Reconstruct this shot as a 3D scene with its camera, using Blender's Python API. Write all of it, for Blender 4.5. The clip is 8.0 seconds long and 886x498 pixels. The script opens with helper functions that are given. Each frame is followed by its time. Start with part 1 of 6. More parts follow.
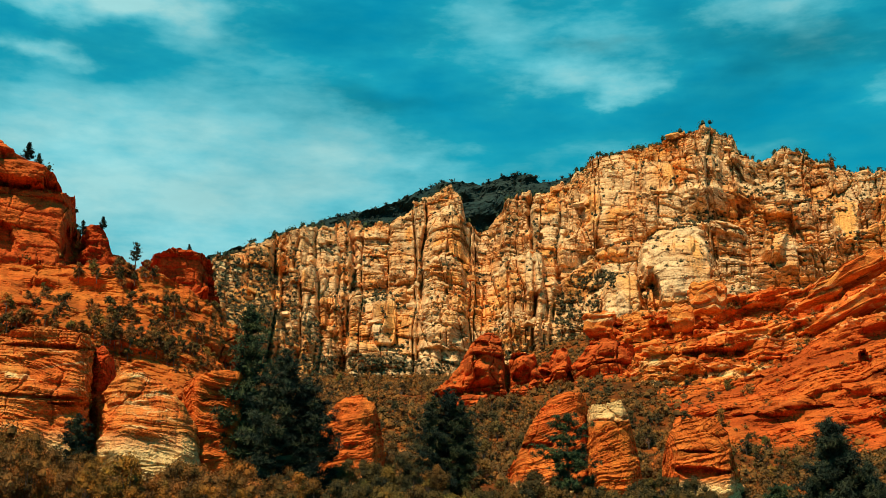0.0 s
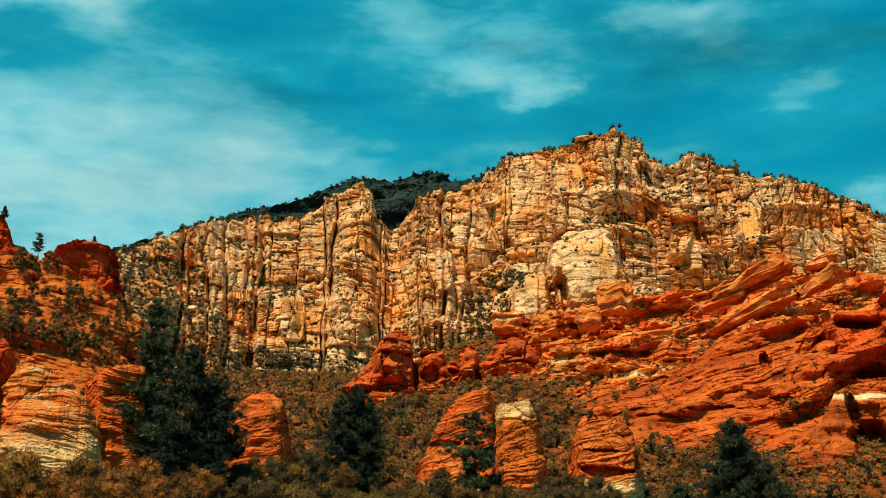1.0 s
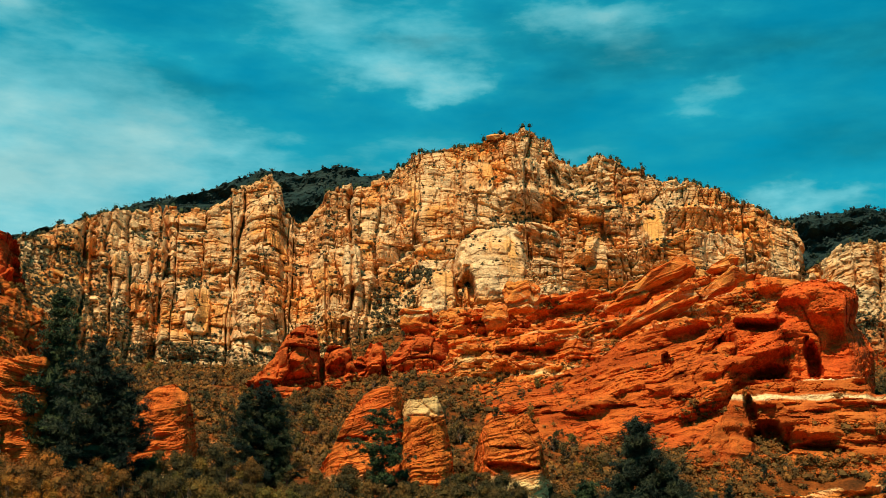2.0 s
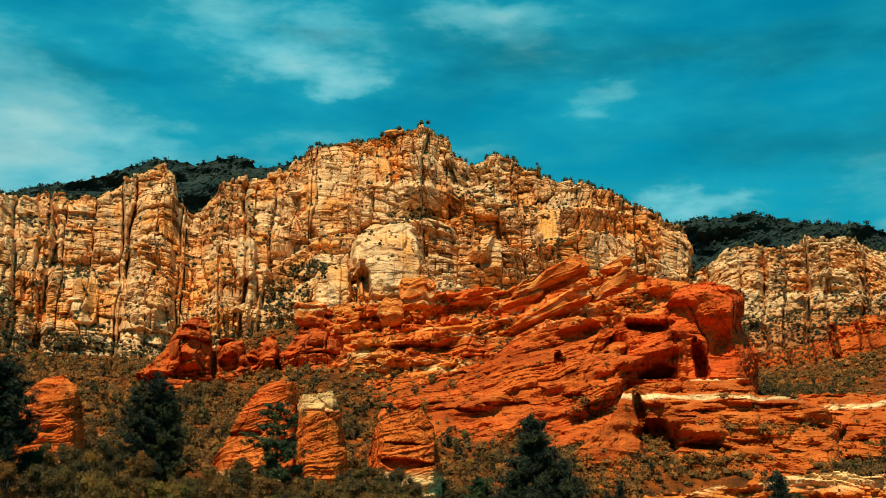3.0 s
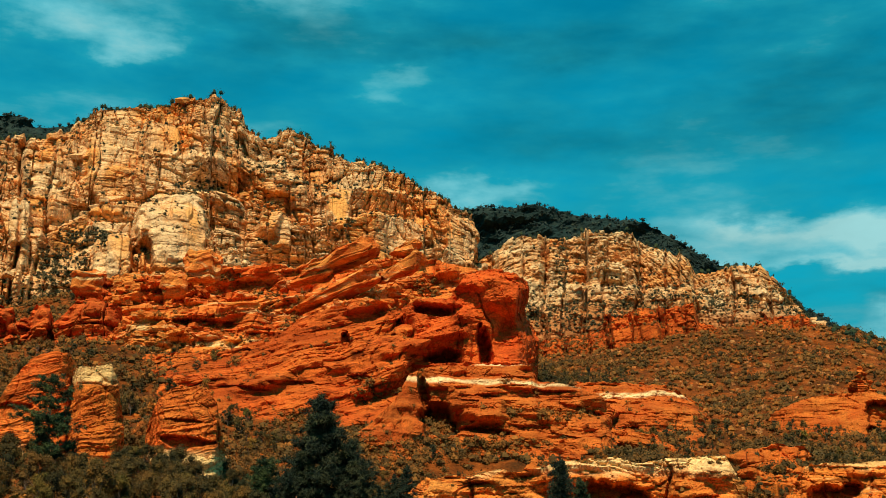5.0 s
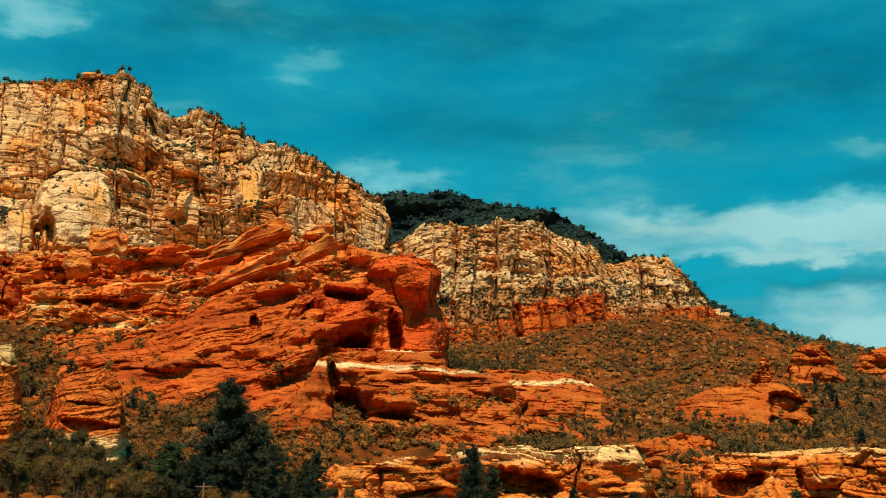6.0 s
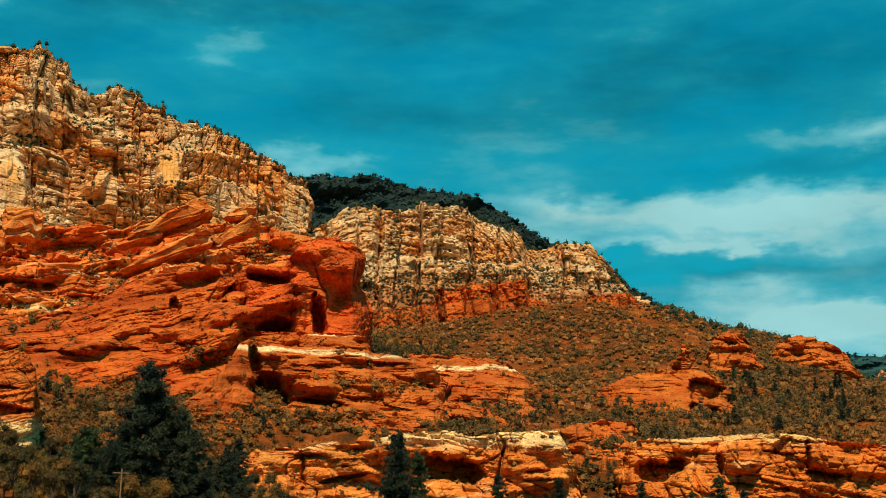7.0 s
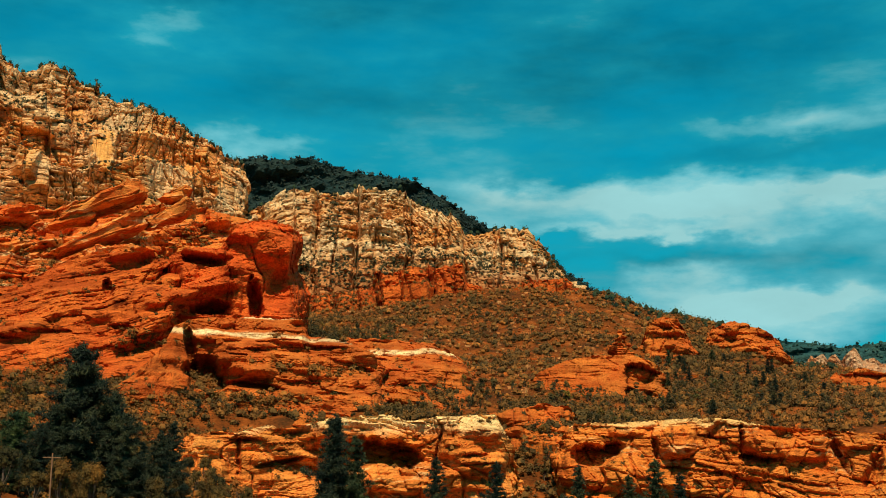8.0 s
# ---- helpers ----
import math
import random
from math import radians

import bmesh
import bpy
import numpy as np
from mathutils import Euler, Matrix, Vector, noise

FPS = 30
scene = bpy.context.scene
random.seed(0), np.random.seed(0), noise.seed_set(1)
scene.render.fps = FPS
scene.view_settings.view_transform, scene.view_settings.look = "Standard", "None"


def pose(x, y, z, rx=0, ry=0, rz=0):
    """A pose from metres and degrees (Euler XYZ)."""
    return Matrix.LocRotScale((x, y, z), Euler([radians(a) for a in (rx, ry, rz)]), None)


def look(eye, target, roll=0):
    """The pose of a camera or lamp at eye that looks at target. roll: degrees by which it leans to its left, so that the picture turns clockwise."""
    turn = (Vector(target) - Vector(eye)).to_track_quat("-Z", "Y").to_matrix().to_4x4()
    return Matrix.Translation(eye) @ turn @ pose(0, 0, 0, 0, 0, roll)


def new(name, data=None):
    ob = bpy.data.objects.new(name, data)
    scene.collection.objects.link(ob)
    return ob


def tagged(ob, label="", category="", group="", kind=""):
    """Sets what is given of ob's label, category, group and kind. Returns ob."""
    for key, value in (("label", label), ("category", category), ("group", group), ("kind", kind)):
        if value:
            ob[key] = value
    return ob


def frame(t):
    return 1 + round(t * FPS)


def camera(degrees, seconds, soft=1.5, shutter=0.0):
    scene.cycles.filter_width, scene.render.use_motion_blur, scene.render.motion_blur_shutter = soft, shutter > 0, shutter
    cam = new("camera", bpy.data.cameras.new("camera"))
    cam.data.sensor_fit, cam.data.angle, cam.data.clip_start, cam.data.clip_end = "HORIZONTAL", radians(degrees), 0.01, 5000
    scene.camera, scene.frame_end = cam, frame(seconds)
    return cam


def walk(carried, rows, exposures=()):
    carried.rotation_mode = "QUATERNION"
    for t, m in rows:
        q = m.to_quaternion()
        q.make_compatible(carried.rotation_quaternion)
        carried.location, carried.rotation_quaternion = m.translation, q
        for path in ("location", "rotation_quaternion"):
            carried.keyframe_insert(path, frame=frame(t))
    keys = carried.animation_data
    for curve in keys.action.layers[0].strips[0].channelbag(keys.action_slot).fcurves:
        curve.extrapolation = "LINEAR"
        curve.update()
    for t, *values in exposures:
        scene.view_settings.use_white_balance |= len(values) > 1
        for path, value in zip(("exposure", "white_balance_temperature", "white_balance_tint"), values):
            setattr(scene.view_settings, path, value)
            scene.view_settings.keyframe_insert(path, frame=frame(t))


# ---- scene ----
# ---- camera: a slow hand-held pan to the right from the canyon floor ----
cam = camera(40.94, 8.0, soft=0.85)
EYE = 2.0
# seconds, x, y, z, heading to the right, tilt up, roll
ROWS = [
    (0.0, 0.00, 0.00, 0.00, -0.00, 15.00, 0.00),
    (0.5, -0.05, 0.31, 0.11, 2.30, 14.94, -0.05),
    (1.0, -0.44, 0.27, 0.16, 4.50, 14.87, -0.07),
    (1.5, -1.06, 0.12, 0.19, 6.73, 14.77, -0.02),
    (3.0, -3.22, 0.48, 0.29, 14.45, 14.46, 0.09),
    (3.5, -3.79, 1.21, 0.38, 17.19, 14.32, 0.13),
    (4.0, -4.19, 2.33, 0.51, 19.96, 14.11, 0.24),
    (4.5, -4.41, 3.83, 0.67, 22.61, 13.85, 0.35),
    (6.0, -4.01, 9.85, 1.31, 29.63, 12.95, 0.70),
    (6.5, -3.62, 11.95, 1.52, 31.62, 12.61, 0.69),
    (7.0, -3.19, 13.79, 1.70, 33.50, 12.28, 0.62),
    (7.5, -2.82, 15.14, 1.81, 35.20, 11.93, 0.59),
    (8.0, -2.60, 15.72, 1.82, 36.61, 11.56, 0.51),
]
walk(cam, [(t, pose(x, y, EYE + z, 90 + el, 0, -az) @ pose(0, 0, 0, 0, 0, roll)) for t, x, y, z, az, el, roll in ROWS],
     exposures=[(0.0, 0.22), (4.5, 0.13), (8.0, 0.07)])

# ---- world, sun, exposure ----
SUN_AZ, SUN_EL = -143.0, 60.0          # heading of the sun (to the right of north), height


def build_world():
    w = bpy.data.worlds.new("sky")
    scene.world = w
    w.use_nodes = True
    nt = w.node_tree
    nt.nodes.clear()
    N, L = nt.nodes.new, nt.links.new
    sky = N("ShaderNodeTexSky")
    sky.sky_type = "NISHITA"
    sky.sun_disc = False
    sky.sun_elevation = radians(SUN_EL)
    sky.sun_rotation = radians(SUN_AZ)
    sky.air_density, sky.dust_density, sky.ozone_density = 1.0, 0.3, 1.0
    tint = N("ShaderNodeMix")
    tint.data_type, tint.blend_type = "RGBA", "MULTIPLY"
    tint.inputs[0].default_value = 1.0
    tint.inputs[7].default_value = (0.003, 0.84, 0.81, 1)
    L(sky.outputs[0], tint.inputs[6])
    # thin streaked cloud
    tc = N("ShaderNodeTexCoord")
    sep = N("ShaderNodeSeparateXYZ")
    L(tc.outputs["Generated"], sep.inputs[0])
    azim = N("ShaderNodeMath"); azim.operation = "ARCTAN2"
    L(sep.outputs[0], azim.inputs[0]); L(sep.outputs[1], azim.inputs[1])
    elev = N("ShaderNodeMath"); elev.operation = "ARCSINE"
    L(sep.outputs[2], elev.inputs[0])
    comb = N("ShaderNodeCombineXYZ")
    L(azim.outputs[0], comb.inputs[0]); L(elev.outputs[0], comb.inputs[1])

    def cloud_noise(sx, sy, scale, detail, off):
        m = N("ShaderNodeMapping")
        m.inputs["Scale"].default_value = (sx, sy, 1)
        m.inputs["Location"].default_value = (off, off * 0.7, off * 0.3)
        L(comb.outputs[0], m.inputs[0])
        n = N("ShaderNodeTexNoise")
        n.inputs["Scale"].default_value, n.inputs["Detail"].default_value = scale, detail
        n.inputs["Roughness"].default_value = 0.55
        L(m.outputs[0], n.inputs["Vector"])
        return n.outputs[0]

    def math(op, a, b=None, clamp=False):
        n = N("ShaderNodeMath"); n.operation = op; n.use_clamp = clamp
        for i, v in enumerate((a, b)):
            if v is None:
                continue
            if isinstance(v, (int, float)):
                n.inputs[i].default_value = v
            else:
                L(v, n.inputs[i])
        return n.outputs[0]

    azw = math("ADD", azim.outputs[0], math("MULTIPLY", math("SUBTRACT", cloud_noise(1.0, 2.0, 14.0, 5, 12.1), 0.5), radians(9)))
    elw = math("ADD", elev.outputs[0], math("MULTIPLY", math("SUBTRACT", cloud_noise(1.0, 2.2, 12.0, 6, 15.7), 0.5), radians(3.4)))

    def bank(az, el, waz, wel, amount):
        dx = math("DIVIDE", math("SUBTRACT", azw, radians(az)), radians(waz))
        dy = math("DIVIDE", math("SUBTRACT", elw, radians(el)), radians(wel))
        d2 = math("ADD", math("MULTIPLY", dx, dx), math("MULTIPLY", dy, dy))
        return math("MULTIPLY", math("POWER", 2.718, math("MULTIPLY", d2, -1.0)), amount)

    low = cloud_noise(1.0, 3.0, 4.6, 6, 1.7)
    fine = cloud_noise(1.0, 3.6, 17.0, 7, 3.0)
    total = math("ADD", math("MULTIPLY", math("SUBTRACT", low, 0.5), 1.5), math("MULTIPLY", math("SUBTRACT", fine, 0.5), 0.55))
    broken = math("ADD", math("MULTIPLY", math("SUBTRACT", cloud_noise(1.0, 2.6, 11.0, 7, 5.2), 0.5), 2.0), 1.05)
    for b in CLOUD_BANKS:
        total = math("ADD", total, math("MULTIPLY", bank(*b), broken))
    fac = math("ADD", math("MULTIPLY", total, 0.72), 0.27, True)
    ramp = N("ShaderNodeValToRGB")
    e = ramp.color_ramp.elements
    while len(e) < len(CLOUD_COLOURS):
        e.new(0.5)
    for stop, (p, c) in zip(e, CLOUD_COLOURS):
        stop.position, stop.color = p, (*c, 1)
    L(fac, ramp.inputs[0])
    cloud = N("ShaderNodeMix")
    cloud.data_type, cloud.blend_type = "RGBA", "MULTIPLY"
    cloud.inputs[0].default_value = 1.0
    L(ramp.outputs[0], cloud.inputs[6])
    cloud.inputs[7].default_value = (5.0, 5.0, 5.0, 1)
    mix = N("ShaderNodeMix")
    mix.data_type = "RGBA"
    L(math("MULTIPLY", fac, 2.2, True), mix.inputs[0])
    L(tint.outputs[2], mix.inputs[6])
    L(cloud.outputs[2], mix.inputs[7])
    # thicker and thinner veils
    veil = math("ADD", math("MULTIPLY", math("SUBTRACT", cloud_noise(1.0, 2.6, 6.5, 6, 9.3), 0.5), 0.6), 1.05)
    for b in DARK_BANKS:
        veil = math("SUBTRACT", veil, math("MULTIPLY", bank(*b), broken))
    grey = N("ShaderNodeMix")
    grey.data_type, grey.blend_type = "RGBA", "MULTIPLY"
    grey.inputs[0].default_value = 1.0
    L(mix.outputs[2], grey.inputs[6])
    L(veil, grey.inputs[7])
    bg = N("ShaderNodeBackground")
    bg.inputs[1].default_value = SKY_STRENGTH
    L(grey.outputs[2], bg.inputs[0])
    out = N("ShaderNodeOutputWorld")
    L(bg.outputs[0], out.inputs[0])


SKY_STRENGTH = 0.115
CLOUD_COLOURS = [(0.0, (0.003, 0.39, 0.57)), (0.35, (0.020, 0.52, 0.67)), (0.65, (0.20, 0.77, 0.88)), (1.0, (0.48, 0.97, 0.99))]
# heading, height, half width, half height, amount
CLOUD_BANKS = [
    (-15, 18.5, 10, 3.0, 0.8), (-14, 14, 9, 2.2, 0.8), (-17, 26, 6, 1.3, 1.1), (-20, 23.2, 2, 0.6, 0.6), (7.5, 22.8, 3.6, 1.0, 0.8), (9.5, 22.3, 2.0, 0.5, 0.3), (16, 25.6, 2.5, 0.9, 0.55), (-4, 19, 4, 2.0, 0.5), (3, 25.5, 6, 1.6, 0.45), (11, 19, 6, 1.2, 0.25), (21, 25.5, 4, 0.8, 0.3),
    (22, 20.5, 2.3, 0.5, 0.35), (27, 16.4, 2.6, 0.6, 0.6), (23, 21.6, 3.0, 0.7, 0.35), (45.5, 26, 2, 0.6, 0.5), (53, 17.0, 5, 0.6, 0.55),
    (49, 13.4, 10, 0.9, 1.3), (47, 12.4, 5, 0.28, 0.9), (46, 14.5, 9, 0.5, 0.4), (55, 13.8, 5, 0.4, 0.6), (42, 14.2, 4, 0.5, 0.5), (48, 9.8, 2.0, 0.9, 0.7), (54, 9.0, 5, 0.5, 1.0), (51, 7.6, 6, 1.2, 1.1), (39, 12.6, 2, 0.8, 0.4), (60, 11, 8, 3, 0.3),
]
DARK_BANKS = [(47, 20.6, 10, 1.7, 0.36), (29, 23.2, 12, 1.1, 0.28), (33, 18.8, 8, 1.3, 0.26), (17, 23.8, 4.5, 1.6, 0.18), (-3, 22.2, 5, 0.7, 0.2), (7.5, 24.6, 3, 0.4, 0.2), (52, 15.6, 8, 0.5, 0.16), (51, 11.0, 7, 0.45, 0.16)]
build_world()

sun = new("sun", bpy.data.lights.new("sun", "SUN"))
sun.data.energy, sun.data.angle, sun.data.color = 4.8, radians(0.5), (1.0, 0.88, 0.66)
sa, se = radians(SUN_AZ), radians(SUN_EL)
sun_dir = Vector((math.sin(sa) * math.cos(se), math.cos(sa) * math.cos(se), math.sin(se)))
sun.matrix_world = look(sun_dir * 900, (0, 0, 0))


# ---- numeric tools ----
def hash01(*ints):
    h = np.zeros(np.broadcast(*ints).shape, dtype=np.uint64) + np.uint64(1469598103)
    for k, a in enumerate(ints):
        h = (h ^ (np.asarray(a).astype(np.int64).astype(np.uint64) * np.uint64(0x9E3779B97F4A7C15 + 2 * k))) * np.uint64(0xBF58476D1CE4E5B9)
        h ^= h >> np.uint64(29)
    h = h * np.uint64(0x94D049BB133111EB)
    h ^= h >> np.uint64(32)
    return (h & np.uint64(0xFFFFFF)).astype(np.float64) / 0xFFFFFF


def vnoise(x, y, seed=0):
    """Smooth noise in -1..1 over the plane."""
    x, y = np.broadcast_arrays(np.asarray(x, float), np.asarray(y, float))
    xi, yi = np.floor(x), np.floor(y)
    fx, fy = x - xi, y - yi
    fx, fy = fx * fx * fx * (fx * (fx * 6 - 15) + 10), fy * fy * fy * (fy * (fy * 6 - 15) + 10)
    s = np.full(x.shape, seed)
    a, b = hash01(xi, yi, s), hash01(xi + 1, yi, s)
    c, d = hash01(xi, yi + 1, s), hash01(xi + 1, yi + 1, s)
    return ((a * (1 - fx) + b * fx) * (1 - fy) + (c * (1 - fx) + d * fx) * fy) * 2 - 1


def fbm(x, y, seed=0, octaves=4, gain=0.5):
    total, amp, norm = 0, 1.0, 0
    for k in range(octaves):
        total = total + amp * vnoise(x * 2 ** k + 17.3 * k, y * 2 ** k - 9.1 * k, seed + k)
        norm += amp
        amp *= gain
    return total / norm


def smooth(a, b, x):
    """A soft step from 0 at a to 1 at b."""
    t = np.clip((x - a) / (b - a), 0, 1)
    return t * t * (3 - 2 * t)


def polar(az, r, z):
    a = np.radians(az)
    return np.stack([r * np.sin(a), r * np.cos(a), z], -1)


def mesh_from(name, verts, quads, material, shade_smooth=False, tone=None, scar=None):
    me = bpy.data.meshes.new(name)
    verts, quads = np.asarray(verts, np.float32).reshape(-1, 3), np.asarray(quads, np.int32)
    n = quads.shape[1]
    me.vertices.add(len(verts))
    me.vertices.foreach_set("co", verts.ravel())
    me.loops.add(quads.size)
    me.loops.foreach_set("vertex_index", quads.ravel())
    me.polygons.add(len(quads))
    me.polygons.foreach_set("loop_start", np.arange(0, quads.size, n, dtype=np.int32))
    me.polygons.foreach_set("use_smooth", np.full(len(quads), shade_smooth))
    if tone is not None:
        at = me.attributes.new("tone", "FLOAT", "POINT")
        at.data.foreach_set("value", np.asarray(tone, np.float32).ravel())
    if scar is not None:
        at = me.attributes.new("scar", "FLOAT", "POINT")
        at.data.foreach_set("value", np.asarray(scar, np.float32).ravel())
    me.update(calc_edges=True)
    me.materials.append(material)
    return me


def grid_quads(rows, cols, wrap=False):
    i = np.arange(rows * cols).reshape(rows, cols)
    if wrap:
        i = np.concatenate([i, i[:, :1]], 1)
    return np.stack([i[:-1, :-1], i[:-1, 1:], i[1:, 1:], i[1:, :-1]], -1).reshape(-1, 4)


def part(name, me, parent, label=""):
    ob = new(name, me)
    ob.parent = parent
    return tagged(ob, label=label)


# ---- materials ----
def node_material(name):
    m = bpy.data.materials.new(name)
    m.use_nodes = True
    nt = m.node_tree
    bsdf = nt.nodes["Principled BSDF"]
    return m, nt, bsdf


class Nodes:
    def __init__(self, nt):
        self.nt = nt
        self.N, self.L = nt.nodes.new, nt.links.new
        self.geo = self.N("ShaderNodeNewGeometry")

    def put(self, value, socket):
        if isinstance(value, (int, float, tuple)):
            socket.default_value = value
        else:
            self.L(value, socket)

    def noise(self, scale, stretch=(1, 1, 1), detail=4.0, rough=0.55, turn=(0, 0, 0), at=None):
        m = self.N("ShaderNodeMapping")
        m.inputs["Scale"].default_value = stretch
        m.inputs["Rotation"].default_value = turn
        self.L(at or self.geo.outputs["Position"], m.inputs[0])
        n = self.N("ShaderNodeTexNoise")
        n.inputs["Scale"].default_value, n.inputs["Detail"].default_value, n.inputs["Roughness"].default_value = scale, detail, rough
        self.L(m.outputs[0], n.inputs["Vector"])
        return n.outputs[0]

    def math(self, op, a, b=0.0, clamp=False):
        n = self.N("ShaderNodeMath")
        n.operation, n.use_clamp = op, clamp
        self.put(a, n.inputs[0]), self.put(b, n.inputs[1])
        return n.outputs[0]

    def ramp(self, fac, stops):
        n = self.N("ShaderNodeValToRGB")
        e = n.color_ramp.elements
        while len(e) < len(stops):
            e.new(0.5)
        for el, (p, c) in zip(e, stops):
            el.position, el.color = p, (*c, 1)
        self.L(fac, n.inputs[0])
        return n.outputs[0]

    def mix(self, fac, a, b, how="MIX"):
        n = self.N("ShaderNodeMix")
        n.data_type, n.blend_type = "RGBA", how
        self.put(fac, n.inputs[0])
        self.put(a if not isinstance(a, tuple) else (*a, 1), n.inputs[6])
        self.put(b if not isinstance(b, tuple) else (*b, 1), n.inputs[7])
        return n.outputs[2]

    def attr(self, name):
        n = self.N("ShaderNodeAttribute")
        n.attribute_name = name
        return n.outputs["Fac"]

    def wavy(self, metres, length):
        """The place, lifted and lowered in long waves: bedding that is not level."""
        up = self.N("ShaderNodeCombineXYZ")
        self.put(self.math("MULTIPLY", self.math("SUBTRACT", self.noise(1 / length, (1, 1, 1.4), 2), 0.5), metres), up.inputs[2])
        add = self.N("ShaderNodeVectorMath")
        self.L(self.geo.outputs["Position"], add.inputs[0])
        self.L(up.outputs[0], add.inputs[1])
        return add.outputs[0]

    def height(self):
        n = self.N("ShaderNodeSeparateXYZ")
        self.L(self.geo.outputs["Position"], n.inputs[0])
        return n.outputs[2]

    def bump(self, bsdf, height, strength, distance):
        b = self.N("ShaderNodeBump")
        b.inputs["Strength"].default_value, b.inputs["Distance"].default_value = strength, distance
        self.L(height, b.inputs["Height"])
        self.L(b.outputs[0], bsdf.inputs["Normal"])


def rock(name, main, second, dark, size, strata, dip=(0.0, 0.0, 0.0), pale=None, pale_z=None, low=None, low_z=None, bands=(), cream=None, bump=0.8, lines=0.0, scar=None):
    """Sandstone: two colours in patches, thin beds, varnish streaks, and a block tone. size: metres of a patch; strata: metres of a bed.
    pale: the colour of a bleached cap above pale_z; low: the colour of the beds below low_z; bands: heights and thicknesses of pale beds."""
    m, nt, bsdf = node_material(name)
    q = Nodes(nt)
    patches = q.noise(1 / size, (1, 1, 0.8), 6, 0.62)
    col = q.mix(q.math("MULTIPLY", q.math("SUBTRACT", patches, 0.42), 5.0, True), main, second)
    z = q.height()
    if low:
        wob = q.math("MULTIPLY", q.math("SUBTRACT", q.noise(0.7 / low_z[2], detail=3), 0.5), low_z[2])
        fac = q.math("DIVIDE", q.math("SUBTRACT", q.math("ADD", z, wob), low_z[0]), low_z[1] - low_z[0], True)
        col = q.mix(fac, low, col)
    if pale:
        wob2 = q.math("MULTIPLY", q.math("SUBTRACT", q.noise(0.08, detail=4), 0.5), pale_z[2])
        fac = q.math("DIVIDE", q.math("SUBTRACT", q.math("ADD", z, wob2), pale_z[0]), pale_z[1] - pale_z[0], True)
        col = q.mix(fac, col, pale)
    for height, thick in bands:
        wob3 = q.math("MULTIPLY", q.math("SUBTRACT", q.noise(0.05, detail=4), 0.5), thick * 3.0)
        off = q.math("ABSOLUTE", q.math("SUBTRACT", q.math("ADD", z, wob3), height))
        col = q.mix(q.math("SUBTRACT", 1.4, q.math("DIVIDE", off, thick * 0.5), True), col, (0.84, 0.56, 0.26))
    bent = q.wavy(strata * 7.0, strata * 9.0)
    beds = q.noise(1 / strata, (0.08, 0.08, 1.0), 4, 0.6, dip, bent)
    col = q.mix(1.0, col, q.ramp(beds, [(0.3, (0.62, 0.56, 0.52)), (0.52, (1, 1, 1)), (0.7, (1.18, 1.15, 1.1))]), "MULTIPLY")
    if lines:
        thin = q.noise(1 / lines, (0.08, 0.08, 1.0), 4, 0.6, dip, bent)
        col = q.mix(1.0, col, q.ramp(thin, [(0.35, (0.34, 0.27, 0.22)), (0.43, (1, 1, 1)), (0.75, (1.10, 1.10, 1.10))]), "MULTIPLY")
    if cream:
        col = q.mix(q.math("MULTIPLY", q.math("SUBTRACT", q.noise(0.6 / strata, (0.10, 0.10, 1.0), 4, 0.6, dip, bent), cream), 9.0, True), col, (0.78, 0.47, 0.18))
    if scar:
        # fresh broken faces, where the weathered skin has fallen off
        col = q.mix(q.attr("scar"), col, q.mix(q.math("MULTIPLY", q.math("SUBTRACT", patches, 0.35), 4.0, True), scar, tuple(1.15 * c for c in scar)))
    tone = q.attr("tone")
    col = q.mix(1.0, col, q.ramp(tone, [(0.0, (0.68, 0.60, 0.54)), (0.5, (1, 1, 1)), (1.0, (1.18, 1.17, 1.14))]), "MULTIPLY")
    streak = q.noise(1 / (size * 0.35), (1.0, 1.0, 0.12), 5, 0.6)
    col = q.mix(q.math("MULTIPLY", q.math("SUBTRACT", streak, 0.56), 4.5, True), col, dark)
    grain = q.noise(2.5 / strata, (1, 1, 1), 3)
    col = q.mix(1.0, col, q.ramp(grain, [(0.28, (0.66, 0.64, 0.62)), (0.72, (1.22, 1.22, 1.22))]), "MULTIPLY")
    q.L(col, bsdf.inputs["Base Color"])
    bsdf.inputs["Roughness"].default_value = 0.92
    bsdf.inputs["Specular IOR Level"].default_value = 0.06
    q.bump(bsdf, q.math("ADD", beds, q.math("MULTIPLY", grain, 0.5)), bump, strata * 0.5)
    return m


RED = (0.49, 0.082, 0.012)
mat_cliff = rock("cream_sandstone", (0.75, 0.47, 0.225), (0.69, 0.285, 0.07), (0.24, 0.085, 0.025), 38, 3.5, lines=1.7, bump=0.5, scar=(0.72, 0.31, 0.075))
mat_farcliff = rock("far_cream_sandstone", (0.68, 0.44, 0.215), (0.64, 0.28, 0.08), (0.22, 0.09, 0.03), 32, 4.0, lines=2.0, bump=0.5, low=(0.42, 0.16, 0.05), low_z=(158, 182, 45))
mat_spire = rock("dusky_sandstone", (0.55, 0.33, 0.18), (0.50, 0.19, 0.07), (0.16, 0.08, 0.04), 14, 3.0)
mat_red = rock("red_sandstone", RED, (0.58, 0.125, 0.018), (0.15, 0.02, 0.003), 25, 1.6, dip=(0.22, -0.25, 0), lines=1.4)
mat_bluff = rock("deep_red_sandstone", (0.56, 0.08, 0.012), (0.63, 0.115, 0.017), (0.18, 0.025, 0.004), 18, 2.2)
